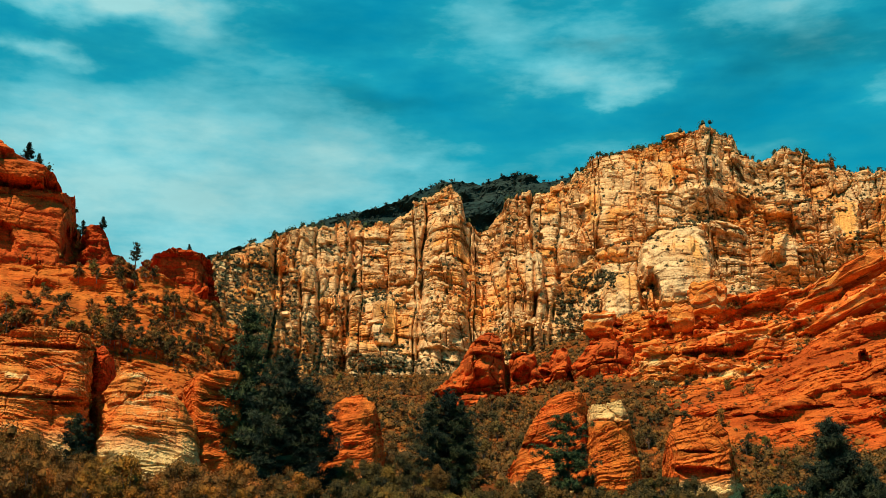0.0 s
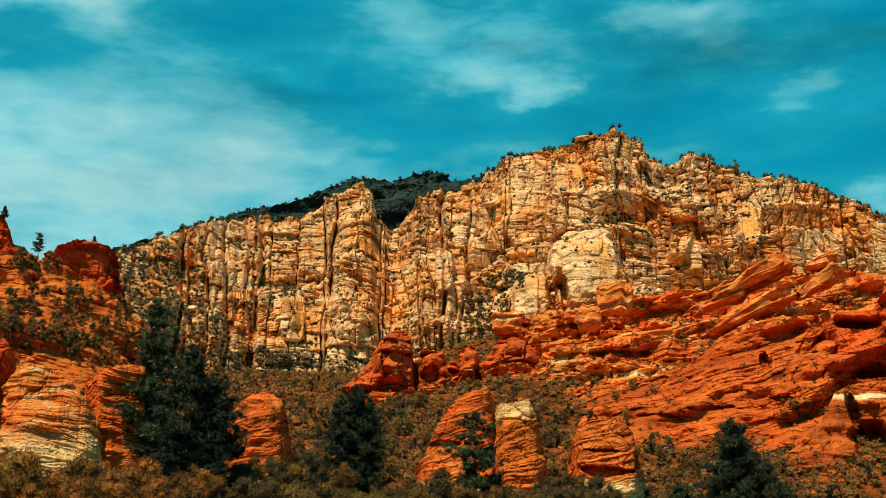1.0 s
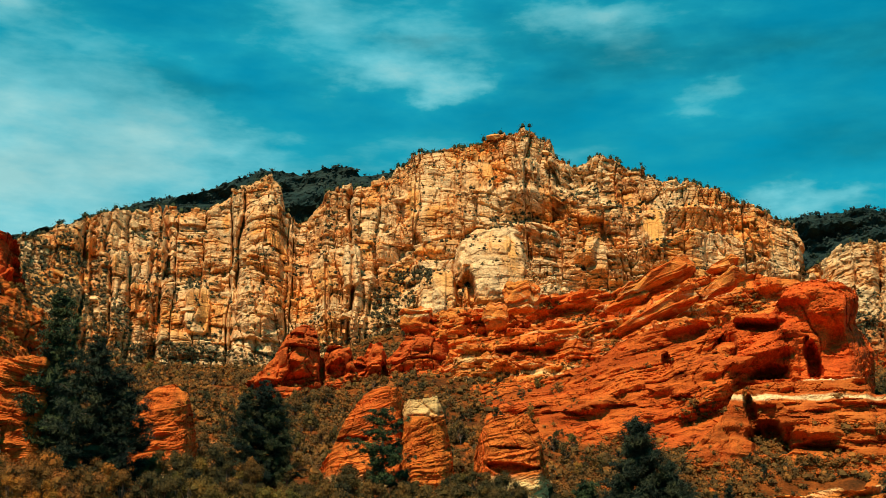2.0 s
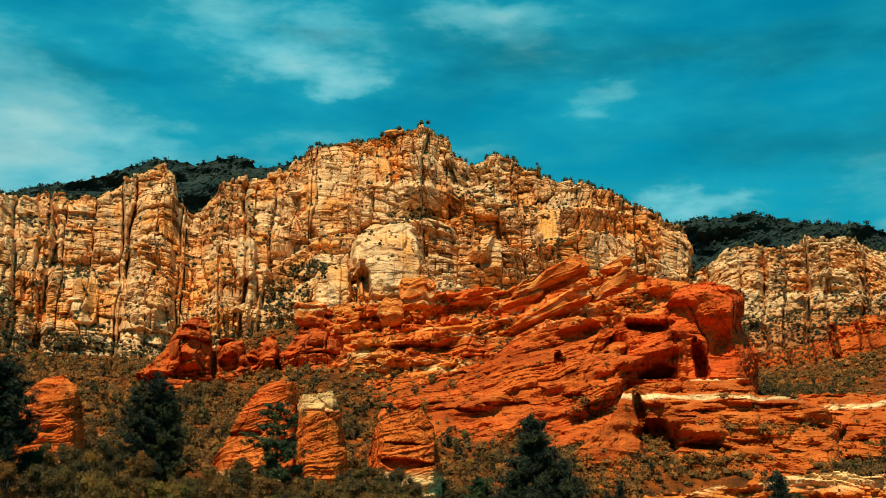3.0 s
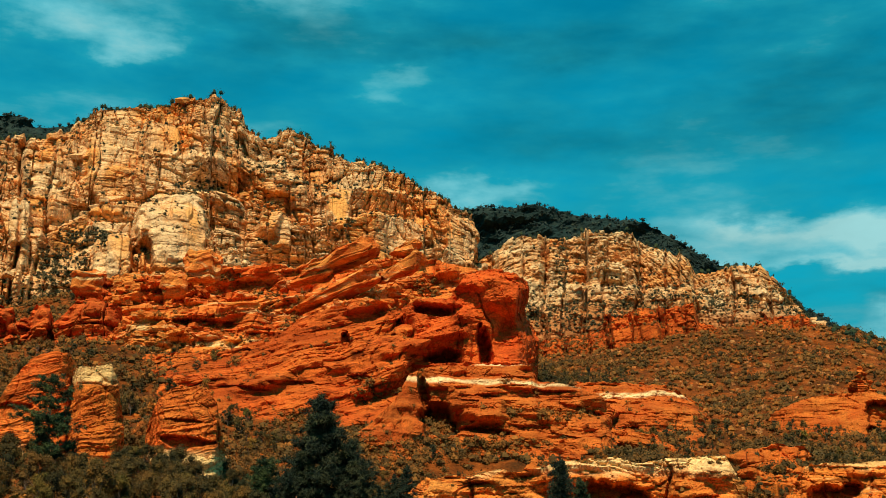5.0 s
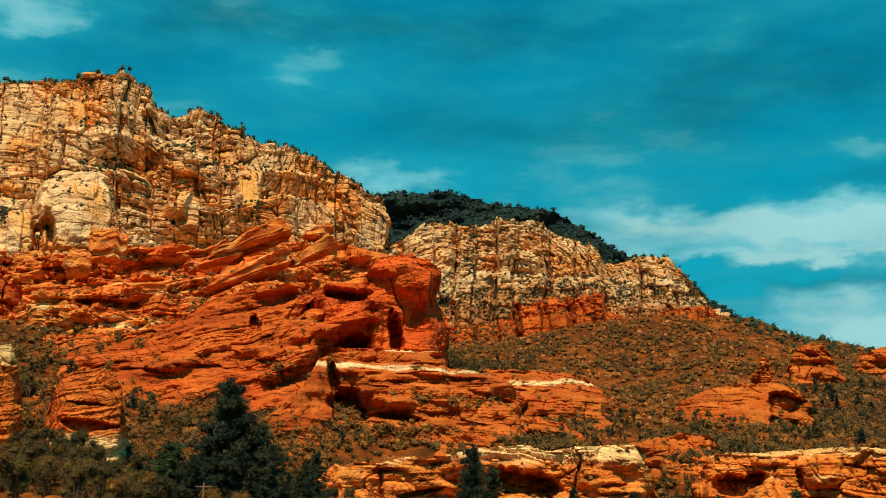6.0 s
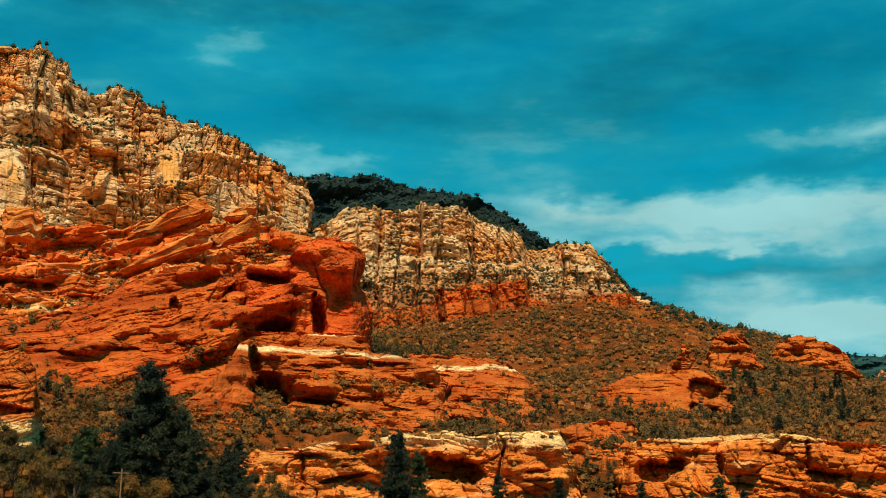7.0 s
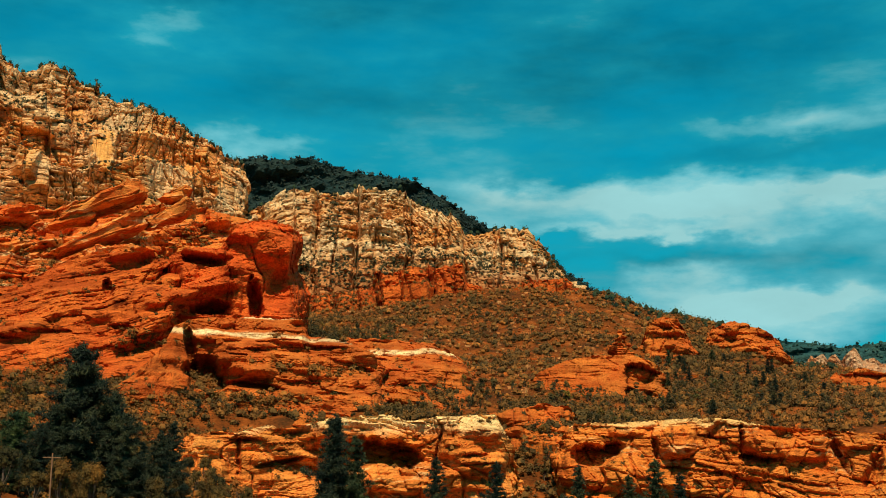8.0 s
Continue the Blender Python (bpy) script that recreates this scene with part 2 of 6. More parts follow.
mat_tower = rock("dark_red_sandstone", (0.52, 0.082, 0.014), (0.6, 0.125, 0.02), (0.16, 0.022, 0.004), 14, 2.0)
# red darkened to carry the shade on the small left blocks
mat_shaded_red = rock("shade_darkened_sandstone", (0.43, 0.052, 0.009), (0.50, 0.075, 0.012), (0.16, 0.02, 0.004), 14, 2.4)
mat_slab = rock("banded_sandstone", (0.60, 0.125, 0.02), (0.68, 0.23, 0.045), (0.2, 0.035, 0.006), 9, 0.9, low=(0.78, 0.5, 0.2), low_z=(26, 32, 8), cream=0.57)
mat_slab_low = rock("banded_sandstone_pale_foot", (0.60, 0.115, 0.017), (0.64, 0.165, 0.026), (0.2, 0.035, 0.006), 9, 0.9, dip=(0.15, -0.25, 0), low=(0.78, 0.5, 0.2), low_z=(21.5, 24, 4), cream=0.65, lines=0.8)
mat_slab_cap = rock("banded_sandstone_pale_cap", (0.6, 0.13, 0.019), (0.64, 0.18, 0.025), (0.2, 0.035, 0.006), 9, 0.9, dip=(0.15, -0.25, 0), lines=0.8, pale=(0.74, 0.45, 0.17), pale_z=(38.4, 39.9, 2))
mat_shelf = rock("orange_shelf_rock", (0.50, 0.098, 0.014), (0.57, 0.15, 0.022), (0.24, 0.045, 0.008), 16, 1.2)
mat_band = rock("alcove_sandstone", (0.68, 0.20, 0.030), (0.60, 0.13, 0.017), (0.17, 0.036, 0.008), 12, 1.3, pale=(0.76, 0.42, 0.14), pale_z=(23.4, 25.4, 9), cream=0.61, lines=1.1)
mat_band_pale = rock("bleached_alcove_sandstone", (0.72, 0.195, 0.030), (0.72, 0.25, 0.046), (0.20, 0.045, 0.010), 12, 1.3, pale=(0.84, 0.52, 0.21), pale_z=(20.0, 23.0, 10), cream=0.63, lines=1.2)
mat_ledge = rock("pale_banded_shelf_rock", (0.46, 0.088, 0.013), (0.53, 0.13, 0.020), (0.24, 0.045, 0.008), 16, 1.2, bands=((61.2, 2.3), (70.1, 1.3)))
mat_upper = rock("mixed_red_and_cream_sandstone", (0.63, 0.122, 0.018), (0.71, 0.235, 0.042), (0.20, 0.028, 0.004), 20, 1.8, dip=(0.22, -0.25, 0), cream=0.545)


mat_scree = rock("scree_rock", (0.50, 0.14, 0.028), (0.58, 0.28, 0.10), (0.2, 0.04, 0.008), 9, 1.5)
mat_slant = rock("slanting_orange_sandstone", (0.64, 0.135, 0.020), (0.72, 0.25, 0.047), (0.20, 0.028, 0.004), 12, 1.2, dip=(0.3, -0.45, 0), cream=0.575, lines=0.9)


def soil_material():
    m, nt, bsdf = node_material("red_soil_and_scrub")
    q = Nodes(nt)
    a = q.noise(0.06, detail=8, rough=0.65)
    col = q.ramp(a, [(0.35, (0.07, 0.024, 0.006)), (0.48, (0.145, 0.036, 0.006)), (0.60, (0.27, 0.062, 0.009)), (0.75, (0.45, 0.17, 0.045))])
    b = q.noise(0.9, detail=5)
    col = q.mix(1.0, col, q.ramp(b, [(0.3, (0.6, 0.6, 0.6)), (0.7, (1.25, 1.25, 1.25))]), "MULTIPLY")
    q.L(col, bsdf.inputs["Base Color"])
    bsdf.inputs["Roughness"].default_value = 0.95
    bsdf.inputs["Specular IOR Level"].default_value = 0.05
    q.bump(bsdf, b, 0.8, 0.6)
    return m


def leaf_material(name, dark, light, per_object=False):
    m, nt, bsdf = node_material(name)
    q = Nodes(nt)
    rnd = q.geo.outputs["Random Per Island"]
    col = q.ramp(rnd, [(0.0, dark), (1.0, light)])
    if per_object:
        oi = q.N("ShaderNodeObjectInfo")
        col = q.mix(1.0, col, q.ramp(oi.outputs["Random"], [(0.0, (0.40, 0.52, 0.6)), (0.3, (0.75, 0.72, 0.7)), (0.55, (1.0, 0.95, 0.85)), (0.8, (1.45, 1.0, 0.75)), (1.0, (1.25, 1.4, 0.9))]), "MULTIPLY")
    else:
        big = q.noise(0.035, detail=3)
        col = q.mix(1.0, col, q.ramp(big, [(0.3, (0.7, 0.85, 0.9)), (0.7, (1.35, 1.15, 0.9))]), "MULTIPLY")
    # hue from clump to clump, plus lit tufts and shaded gaps painted in
    clump = q.noise(0.30, detail=3)
    col = q.mix(1.0, col, q.ramp(clump, [(0.34, (0.42, 0.50, 0.55)), (0.5, (1, 1, 1)), (0.66, (1.75, 1.4, 1.05))]), "MULTIPLY")
    q.L(col, bsdf.inputs["Base Color"])
    bsdf.inputs["Roughness"].default_value = 0.8
    bsdf.inputs["Specular IOR Level"].default_value = 0.1
    # normals tipped upwards to imitate soft light on tops and even out the leaves
    soft = q.N("ShaderNodeVectorMath")
    soft.operation = "MULTIPLY_ADD"
    q.L(q.geo.outputs["Normal"], soft.inputs[0])
    soft.inputs[1].default_value, soft.inputs[2].default_value = (0.62, 0.62, 0.62), (0.0, 0.0, 0.36)
    q.L(soft.outputs[0], bsdf.inputs["Normal"])
    return m


def bark_material(name, dark, light):
    m, nt, bsdf = node_material(name)
    q = Nodes(nt)
    a = q.noise(3.0, (1, 1, 0.25), 5)
    q.L(q.ramp(a, [(0.3, dark), (0.7, light)]), bsdf.inputs["Base Color"])
    bsdf.inputs["Roughness"].default_value = 0.9
    q.bump(bsdf, a, 0.6, 0.1)
    return m


mat_soil = soil_material()
mat_bark = bark_material("bark", (0.05, 0.03, 0.02), (0.2, 0.12, 0.07))
mat_pole = bark_material("pole_wood", (0.16, 0.07, 0.03), (0.36, 0.17, 0.07))
mat_pine = leaf_material("pine_needles", (0.005, 0.010, 0.008), (0.048, 0.064, 0.033), True)
mat_oak = leaf_material("olive_leaves", (0.110, 0.049, 0.009), (0.215, 0.092, 0.016), True)
mat_olive = leaf_material("dull_olive_leaves", (0.044, 0.031, 0.009), (0.105, 0.070, 0.018), True)
mat_brown = leaf_material("brown_olive_leaves", (0.140, 0.060, 0.014), (0.255, 0.108, 0.025), True)
mat_cranny = leaf_material("grey_green_leaves", (0.036, 0.032, 0.015), (0.085, 0.066, 0.030))
mat_scrub = leaf_material("scrub_leaves", (0.105, 0.044, 0.010), (0.215, 0.090, 0.020))
mat_bench = leaf_material("dark_scrub_leaves", (0.056, 0.030, 0.009), (0.135, 0.068, 0.018))
mat_juniper = leaf_material("juniper_leaves", (0.036, 0.032, 0.013), (0.088, 0.068, 0.025), True)
# bluer than the near forest: haze of distance put into the leaf colour
mat_blued_forest = leaf_material("haze_blued_forest_leaves", (0.014, 0.025, 0.023), (0.034, 0.049, 0.044))
# haze of the far ridge painted into the leaves as lighter teal
mat_hazy_forest = leaf_material("haze_tinted_distant_leaves", (0.018, 0.050, 0.048), (0.040, 0.085, 0.075))
mat_forest = leaf_material("forest_leaves", (0.014, 0.026, 0.014), (0.034, 0.050, 0.024))


# ---- ground: one sheet, rising from the valley floor to the feet of the cliffs ----
G_AZ = [-25, -10, 0, 10, 20, 30, 40, 43.5, 46.5, 50, 52.6, 60]
G_R = [100, 200, 300, 385, 425, 500, 600, 800, 1100, 4500]
G_EL = [
    [0, 2.0, 4.6, 7.6, 9.0, 11.0, 11.5, 11, 8, 1.5],
    [0, 1.6, 3.4, 5.6, 6.3, 7.2, 8.0, 8.9, 8, 1.5],
    [0, 1.4, 3.2, 5.0, 5.7, 7.0, 7.9, 8.9, 8, 1.5],
    [0, 0.6, 2.4, 4.4, 5.6, 8.0, 9.5, 11, 8, 1.5],
    [0, -1.0, 0.2, 2.4, 4.4, 6.5, 8.8, 10, 8, 1.5],
    [0, -2.5, -1.8, -1.0, 3.3, 5.4, 6.8, 8.5, 8, 1.5],
    [0, -2.8, -2.0, -1.2, 3.1, 4.6, 6.2, 9.6, 8, 1.5],
    [0, -2.8, -2.0, -1.2, 2.9, 4.4, 6.1, 9.5, 7, 1.5],
    [0, -2.8, -2.0, -1.2, 2.8, 4.2, 5.9, 8.45, 6, 1.5],
    [0, -2.8, -2.0, -1.2, 2.6, 4.0, 5.4, 7.6, 5, 1.5],
    [0, -2.8, -2.0, -1.2, 2.5, 3.9, 4.9, 5.8, 3.8, 1.5],
    [0, -2.8, -2.0, -1.2, 2.4, 3.6, 4.3, 4.7, 3.0, 1.5],
]


def table(x, y, xs, ys, tab):
    xs, ys, tab = np.array(xs, float), np.array(ys, float), np.array(tab, float)
    x, y = np.clip(x, xs[0], xs[-1]), np.clip(y, ys[0], ys[-1])
    i = np.clip(np.searchsorted(xs, x, "right") - 1, 0, len(xs) - 2)
    j = np.clip(np.searchsorted(ys, y, "right") - 1, 0, len(ys) - 2)
    u = smooth(0, 1, (x - xs[i]) / (xs[i + 1] - xs[i]))
    v = (y - ys[j]) / (ys[j + 1] - ys[j])
    return (tab[i, j] * (1 - u) + tab[i + 1, j] * u) * (1 - v) + (tab[i, j + 1] * (1 - u) + tab[i + 1, j + 1] * u) * v


def ground_z(az, r):
    az, r = np.broadcast_arrays(np.asarray(az, float), np.asarray(r, float))
    el = table(az, r, G_AZ, G_R, G_EL)
    off = smooth(0, 30, np.maximum(-25 - az, az - 60))
    el = el * (1 - off) + off * np.minimum(3.0, r / 150)
    a = np.radians(az)
    x, y = r * np.sin(a), r * np.cos(a)
    rough = fbm(x / 60, y / 60, 5, 5) * 5 * smooth(100, 350, r) + fbm(x / 9, y / 9, 9, 4) * 0.9
    return EYE + r * np.tan(np.radians(el)) - 2.0 * np.exp(-r / 80) + rough * smooth(15, 120, r)


def build_ground():
    az = np.concatenate([np.arange(-180, -26, 4), np.arange(-26, 62, 0.2), np.arange(62, 180, 4)])
    r = np.concatenate([[-0.02], np.geomspace(6, 120, 30), np.arange(124, 900, 3.0), np.geomspace(910, 4600, 40)])
    A, R = np.meshgrid(az, r)
    V = polar(A, R, ground_z(A, R))
    tagged(new("ground", mesh_from("ground", V, grid_quads(len(r), len(az), True)[:, ::-1], mat_soil, True)),
           "red soil hillside with stones and dry scrub", "ground", kind="structure")


# ---- rock masses ----
RIMS = {}               # skylines, where trees stand
FOOTHOLDS = []          # places on rock ledges where scrub can grow: heading, distance, height, weight


def blocks(u, z, w, h, seed):
    """Jointed blocks: a random height a block, and how near its joints are."""
    row = np.floor(z / h + 0.35 * vnoise(u / (w * 3), z / (h * 4), seed))
    shift = hash01(row, np.full(row.shape, seed)) * 9.7
    wr = w * (0.6 + 0.9 * hash01(row, np.full(row.shape, seed + 1)))
    c = u / wr + shift + 0.25 * vnoise(u / w, z / h, seed + 2)
    col = np.floor(c)
    val = hash01(row, col, np.full(row.shape, seed + 3))
    fz = z / h + 0.35 * vnoise(u / (w * 3), z / (h * 4), seed) - row
    fu = c - col
    edge = np.minimum(np.minimum(fu, 1 - fu) * wr, np.minimum(fz, 1 - fz) * h)
    return val, edge, fz


def pillars(u, z, width, seed, turn, wander=0.4):
    """Upright joints: a number and a height for each pillar, its flat front turned a little this way or that with broken corners, and the crack beside it."""
    c = u / width + 1.3 * fbm(u / (4 * width), z * 0 + 0.3, seed + 3, 2) + wander * fbm(u / (3 * width), z / (5 * width), seed, 3)
    cell = np.floor(c)
    f = c - cell
    k = np.full(cell.shape, seed)
    split = 0.25 + 0.5 * hash01(cell, k + 5)
    front = turn * width * (2 * hash01(cell, k + 4) - 1) * (f - 0.5) * 0.7 - turn * width * np.abs(f - split) * 0.8
    gap = np.minimum(f, 1 - f) * width
    side = cell + (f > 0.5)
    gap = gap / (0.06 + 1.25 * hash01(side, k + 2) ** 2.6)          # some joints are wide, most are tight
    return hash01(cell, k), hash01(cell, k + 1), front, np.minimum(gap, 99), cell


def facets(u, z, w, h, slope, seed):
    """Joint planes that turn a little this way and that: the height of a tilted facet for each block."""
    row = np.floor(z / h + 0.5 * vnoise(u / (w * 2), z / (h * 3), seed))
    fz = z / h + 0.5 * vnoise(u / (w * 2), z / (h * 3), seed) - row
    k = np.full(row.shape, seed)
    wr = w * (0.6 + 0.8 * hash01(row, k))
    c = u / wr + 9.7 * hash01(row, k + 1) + 0.3 * vnoise(u / w, z / h, seed + 2) + 0.35 * (hash01(row, k + 6) - 0.5) * fz
    col = np.floor(c)
    a, b = hash01(row, col, k + 3) - 0.5, hash01(row, col, k + 4) - 0.5
    return 2 * slope * (a * (c - col - 0.5) * wr + 0.7 * b * (fz - 0.5) * h)


def face_cliff(u, z, v, seed, k=1.0, ledge=1.0, flute=1.0, calm=None):
    """A tall jointed cliff: buttresses and columns that end at different heights, cracks, beds in blocks, ledges.
    calm: where along the face the columns give way to stepped beds."""
    if calm:
        layered = smooth(calm[0], calm[1], u)
        flute, ledge = flute * (1 - 0.62 * layered), ledge * (0.6 + 0.9 * layered)
    uw = u + 3 * fbm(u / 40, z / 45, seed + 12, 3)
    rubble = smooth(110, 230, u) if calm else 0.5
    d = 16 * fbm(uw / 110, z / 320, seed, 3)
    va, ca, pa, ga, _ = pillars(uw, z, 44, seed + 1, 0.34)
    vb, cb, pb, gb, cell = pillars(uw, z, 15, seed + 4, 0.36)
    d = d + flute * (13 * (va - 0.5) + pa - 15 * np.exp(-(ga / 2.6) ** 2) - 15 * smooth(0.0, 0.05, v - (0.40 + 0.75 * ca)))
    d = d + flute * (5 * (vb - 0.5) + pb - 9 * np.exp(-(gb / 1.4) ** 2) - 8 * smooth(0.0, 0.03, v - (0.15 + 1.0 * cb)))
    zz = z + 6 * fbm(u / 90, z / 120, seed + 11, 3) + 0.05 * u + 7 * vb + 5 * va
    s = zz / 36 + 0.7 * vnoise(u / 60, z / 80, seed + 5)
    f = s - np.floor(s)
    d = d - 14 * ledge * (smooth(0.0, 0.28, f) - f) * (0.25 + 0.75 * smooth(-0.3, 0.4, vnoise(u / 45, np.floor(s) * 1.7, seed + 6)))
    bare = 0.12 + 0.88 * smooth(-0.12, 0.28, fbm(u / 42, z / 30, seed + 55, 3))        # broken stretches and smooth ones
    # joints that run through one storey of beds only
    storey = np.floor(zz / 12 + 0.6 * vnoise(u / 30, z / 40, seed + 16))
    vc, _, pc, gc, sub = pillars(uw + 31 * hash01(storey, np.full(storey.shape, seed + 17)), z, 6.5, seed + 18, 0.36)
    d = d + (0.25 + 0.75 * bare) * (2.0 * (hash01(storey, sub, np.full(storey.shape, seed + 19)) - 0.5) + pc - 3.4 * np.exp(-(gc / 0.8) ** 2))
    # beds of uneven thickness with dark partings
    zz = zz + 3.2 * vnoise(zz / 8, u / 200, seed + 7)
    row = np.floor(zz / 3.6)
    f1 = zz / 3.6 - row
    bed = hash01(row, cell, np.full(row.shape, seed + 8))
    d = d + facets(uw, zz, 27, 21, 0.30 + 0.1 * rubble, seed + 70) + (0.3 + 0.7 * bare) * facets(uw + 5, zz, 10, 9, 0.36 + 0.2 * rubble, seed + 80)
    d = d + 1.5 * bare * (bed - 0.5) + 0.7 * (f1 - 0.5) - 1.7 * (0.4 + 0.6 * bare) * np.exp(-(np.minimum(f1, 1 - f1) / 0.09) ** 2)
    v1, e1, _ = blocks(uw, zz, 6, 4.2, seed + 20)
    v2, e2, _ = blocks(uw + 3, zz, 3.2, 2.1, seed + 30)
    d = d + (1.4 + 1.3 * rubble) * bare * (v1 - 0.5) - 0.9 * bare * np.exp(-(e1 / 0.35) ** 2)
    v3, e3, _ = blocks(uw - 9, zz + 0.4 * uw * vnoise(u / 120, z / 90, seed + 41), 19, 13, seed + 40)
    d = d + (4.0 + 2.0 * rubble) * (v3 - 0.5) - 2.4 * np.exp(-(e3 / 0.9) ** 2)
    d = d + 0.9 * bare * (v2 - 0.5) - 0.4 * bare * np.exp(-(e2 / 0.3) ** 2)
    cr = np.abs(vnoise(u / 13 + 0.5 * z / 30, z / 70, seed + 50))
    d = d - 4.0 * np.exp(-(cr / 0.03) ** 2) + 0.5 * bare * fbm(u / 5, z / 5, seed + 51, 3)
    return d * k, 0.35 * v1 + 0.3 * v2 + 0.35 * bed


def face_slick(u, z, v, seed, k=1.0, bed=2.2, tilt=-0.12, rugged=1.0, line=1.0, thick=1.0, joint=0.0, grit=0.8, wave=1.0):
    """Weathered sandstone: swells, thick undercut beds and thin rounded ones that dip along the face."""
    zz = z + tilt * u + 5.5 * k * wave * fbm(u / (50 * k), z / (34 * k), seed + 11, 4)
    rib = 0.2 + 0.8 * smooth(-0.25, 0.35, fbm(u / (30 * k), z / (16 * k), seed + 21, 3))
    d = 12 * k * rugged * fbm(u / (45 * k), zz / (24 * k), seed, 4) + 4 * k * rugged * vnoise(u / (14 * k), zz / (6 * k), seed + 1)
    zb = zz + 2.2 * bed * vnoise(zz / (bed * 5), u / (bed * 60), seed + 12)
    big = np.floor(zb / (bed * 4.1) + 0.3)
    fb = zb / (bed * 4.1) + 0.3 - big
    lens = hash01(big, np.floor(u / (bed * 22) + 7 * hash01(big, big * 0) + 0.4 * vnoise(u / (bed * 9), zz / bed, seed + 13)), np.full(big.shape, seed + 5))
    nose = np.sqrt(np.maximum(0, 1 - (1.7 * fb - 0.85) ** 2))
    d = d + rib * bed * rugged * thick * (1.9 * nose + 2.4 * (lens - 0.5))
    row = np.floor(zb / bed)
    f = zb / bed - row
    t = hash01(row, np.floor(u / (bed * 9) + 5 * hash01(row, row * 0)), np.full(row.shape, seed))
    d = d + rib * bed * (0.40 * np.sqrt(np.maximum(0, 1 - (2 * f - 1) ** 2)) + 0.5 * (t - 0.5))
    thin = zb / (bed * 0.31)
    ft = thin - np.floor(thin)
    d = d + bed * line * 0.12 * np.sqrt(np.maximum(0, 1 - (2 * ft - 1) ** 2)) + bed * line * 0.18 * (hash01(np.floor(thin), row * 0, np.full(row.shape, seed + 3)) - 0.5)
    c = np.abs(vnoise(u / (15 * k) + 0.5 * vnoise(z / (9 * k), u * 0, seed + 15), z / (45 * k), seed + 7))
    d = d - 2.4 * k * np.exp(-(c / 0.035) ** 2)
    if joint:
        vj, ej, _ = blocks(u + 4 * bed * fbm(u / (12 * bed), z / (8 * bed), seed + 31, 2), zb, bed * 4.5, bed * 2.6, seed + 30)
        d = d + joint * bed * (2.6 * (vj - 0.5) - 0.9 * np.exp(-(ej / (0.18 * bed)) ** 2))
    c2 = np.abs(vnoise(u / (9 * k) + 0.8 * z / (20 * k), z / (14 * k), seed + 17))
    d = d - 1.2 * k * np.exp(-(c2 / 0.04) ** 2)
    d = d + grit * bed * fbm(u / (bed * 1.6), z / bed, seed + 8, 4)
    return d, 0.45 * t + 0.3 * lens + 0.25 * (0.5 + 0.5 * vnoise(u / 8, z / 5, seed + 9))


def form(az, el, u, z, seed, ca, ce, hw, hh, roll, out, power=3.0, soft=0.3, lean=0.0, wob=0.18):
    """One form on a face: heading, height, half width and half height in degrees, roll (rising to the right), metres out (or in, if negative),
    squareness, softness of the edge, and how much more its lower side stands out."""
    c, s = math.cos(radians(roll)), math.sin(radians(roll))
    dx, dy = az - ca, el - ce
    near = (np.abs(dx) < 2 * (hw + hh)) & (np.abs(dy) < 2 * (hw + hh))
    if not near.any():
        return np.zeros(az.shape)
    dx, dy, u, z = dx[near], dy[near], u[near], z[near]
    size = 9.0 * min(hw, hh)
    x = (dx * c + dy * s) / hw + wob * (fbm(u / size, z / size, seed + 300, 4) * min(1.0, 2 * hh / hw + 0.3))
    y = (-dx * s + dy * c) / hh + 1.4 * wob * fbm(u / size + 9, z / size, seed + 310, 4)
    q = (np.abs(x) ** power + np.abs(y) ** power) ** (1 / power)
    res = np.zeros(az.shape)
    res[near] = out * (1 - smooth(1 - soft, 1.0 + 0.3 * soft, q)) * (1 - lean * np.clip(y, -1, 1))
    return res


BLOCKS = {}


def block_mesh(variant, material):
    """A fallen block with worn edges; five shapes for each rock."""
    key = (variant, material.name)
    if key not in BLOCKS:
        rng = np.random.default_rng(900 + variant)
        bm = bmesh.new()
        bmesh.ops.create_cube(bm, size=2.0)
        for v in bm.verts:
            v.co = Vector(np.array(v.co) * rng.uniform(0.65, 1.2, 3))
        bmesh.ops.bevel(bm, geom=bm.edges[:], offset=0.22, segments=1, affect="EDGES")
        me = bpy.data.meshes.new("block")
        bm.to_mesh(me)
        bm.free()
        at = me.attributes.new("tone", "FLOAT", "POINT")
        at.data.foreach_set("value", np.full(len(me.vertices), rng.uniform(0.3, 0.9), np.float32))
        me.materials.append(material)
        BLOCKS[key] = me
    return BLOCKS[key]


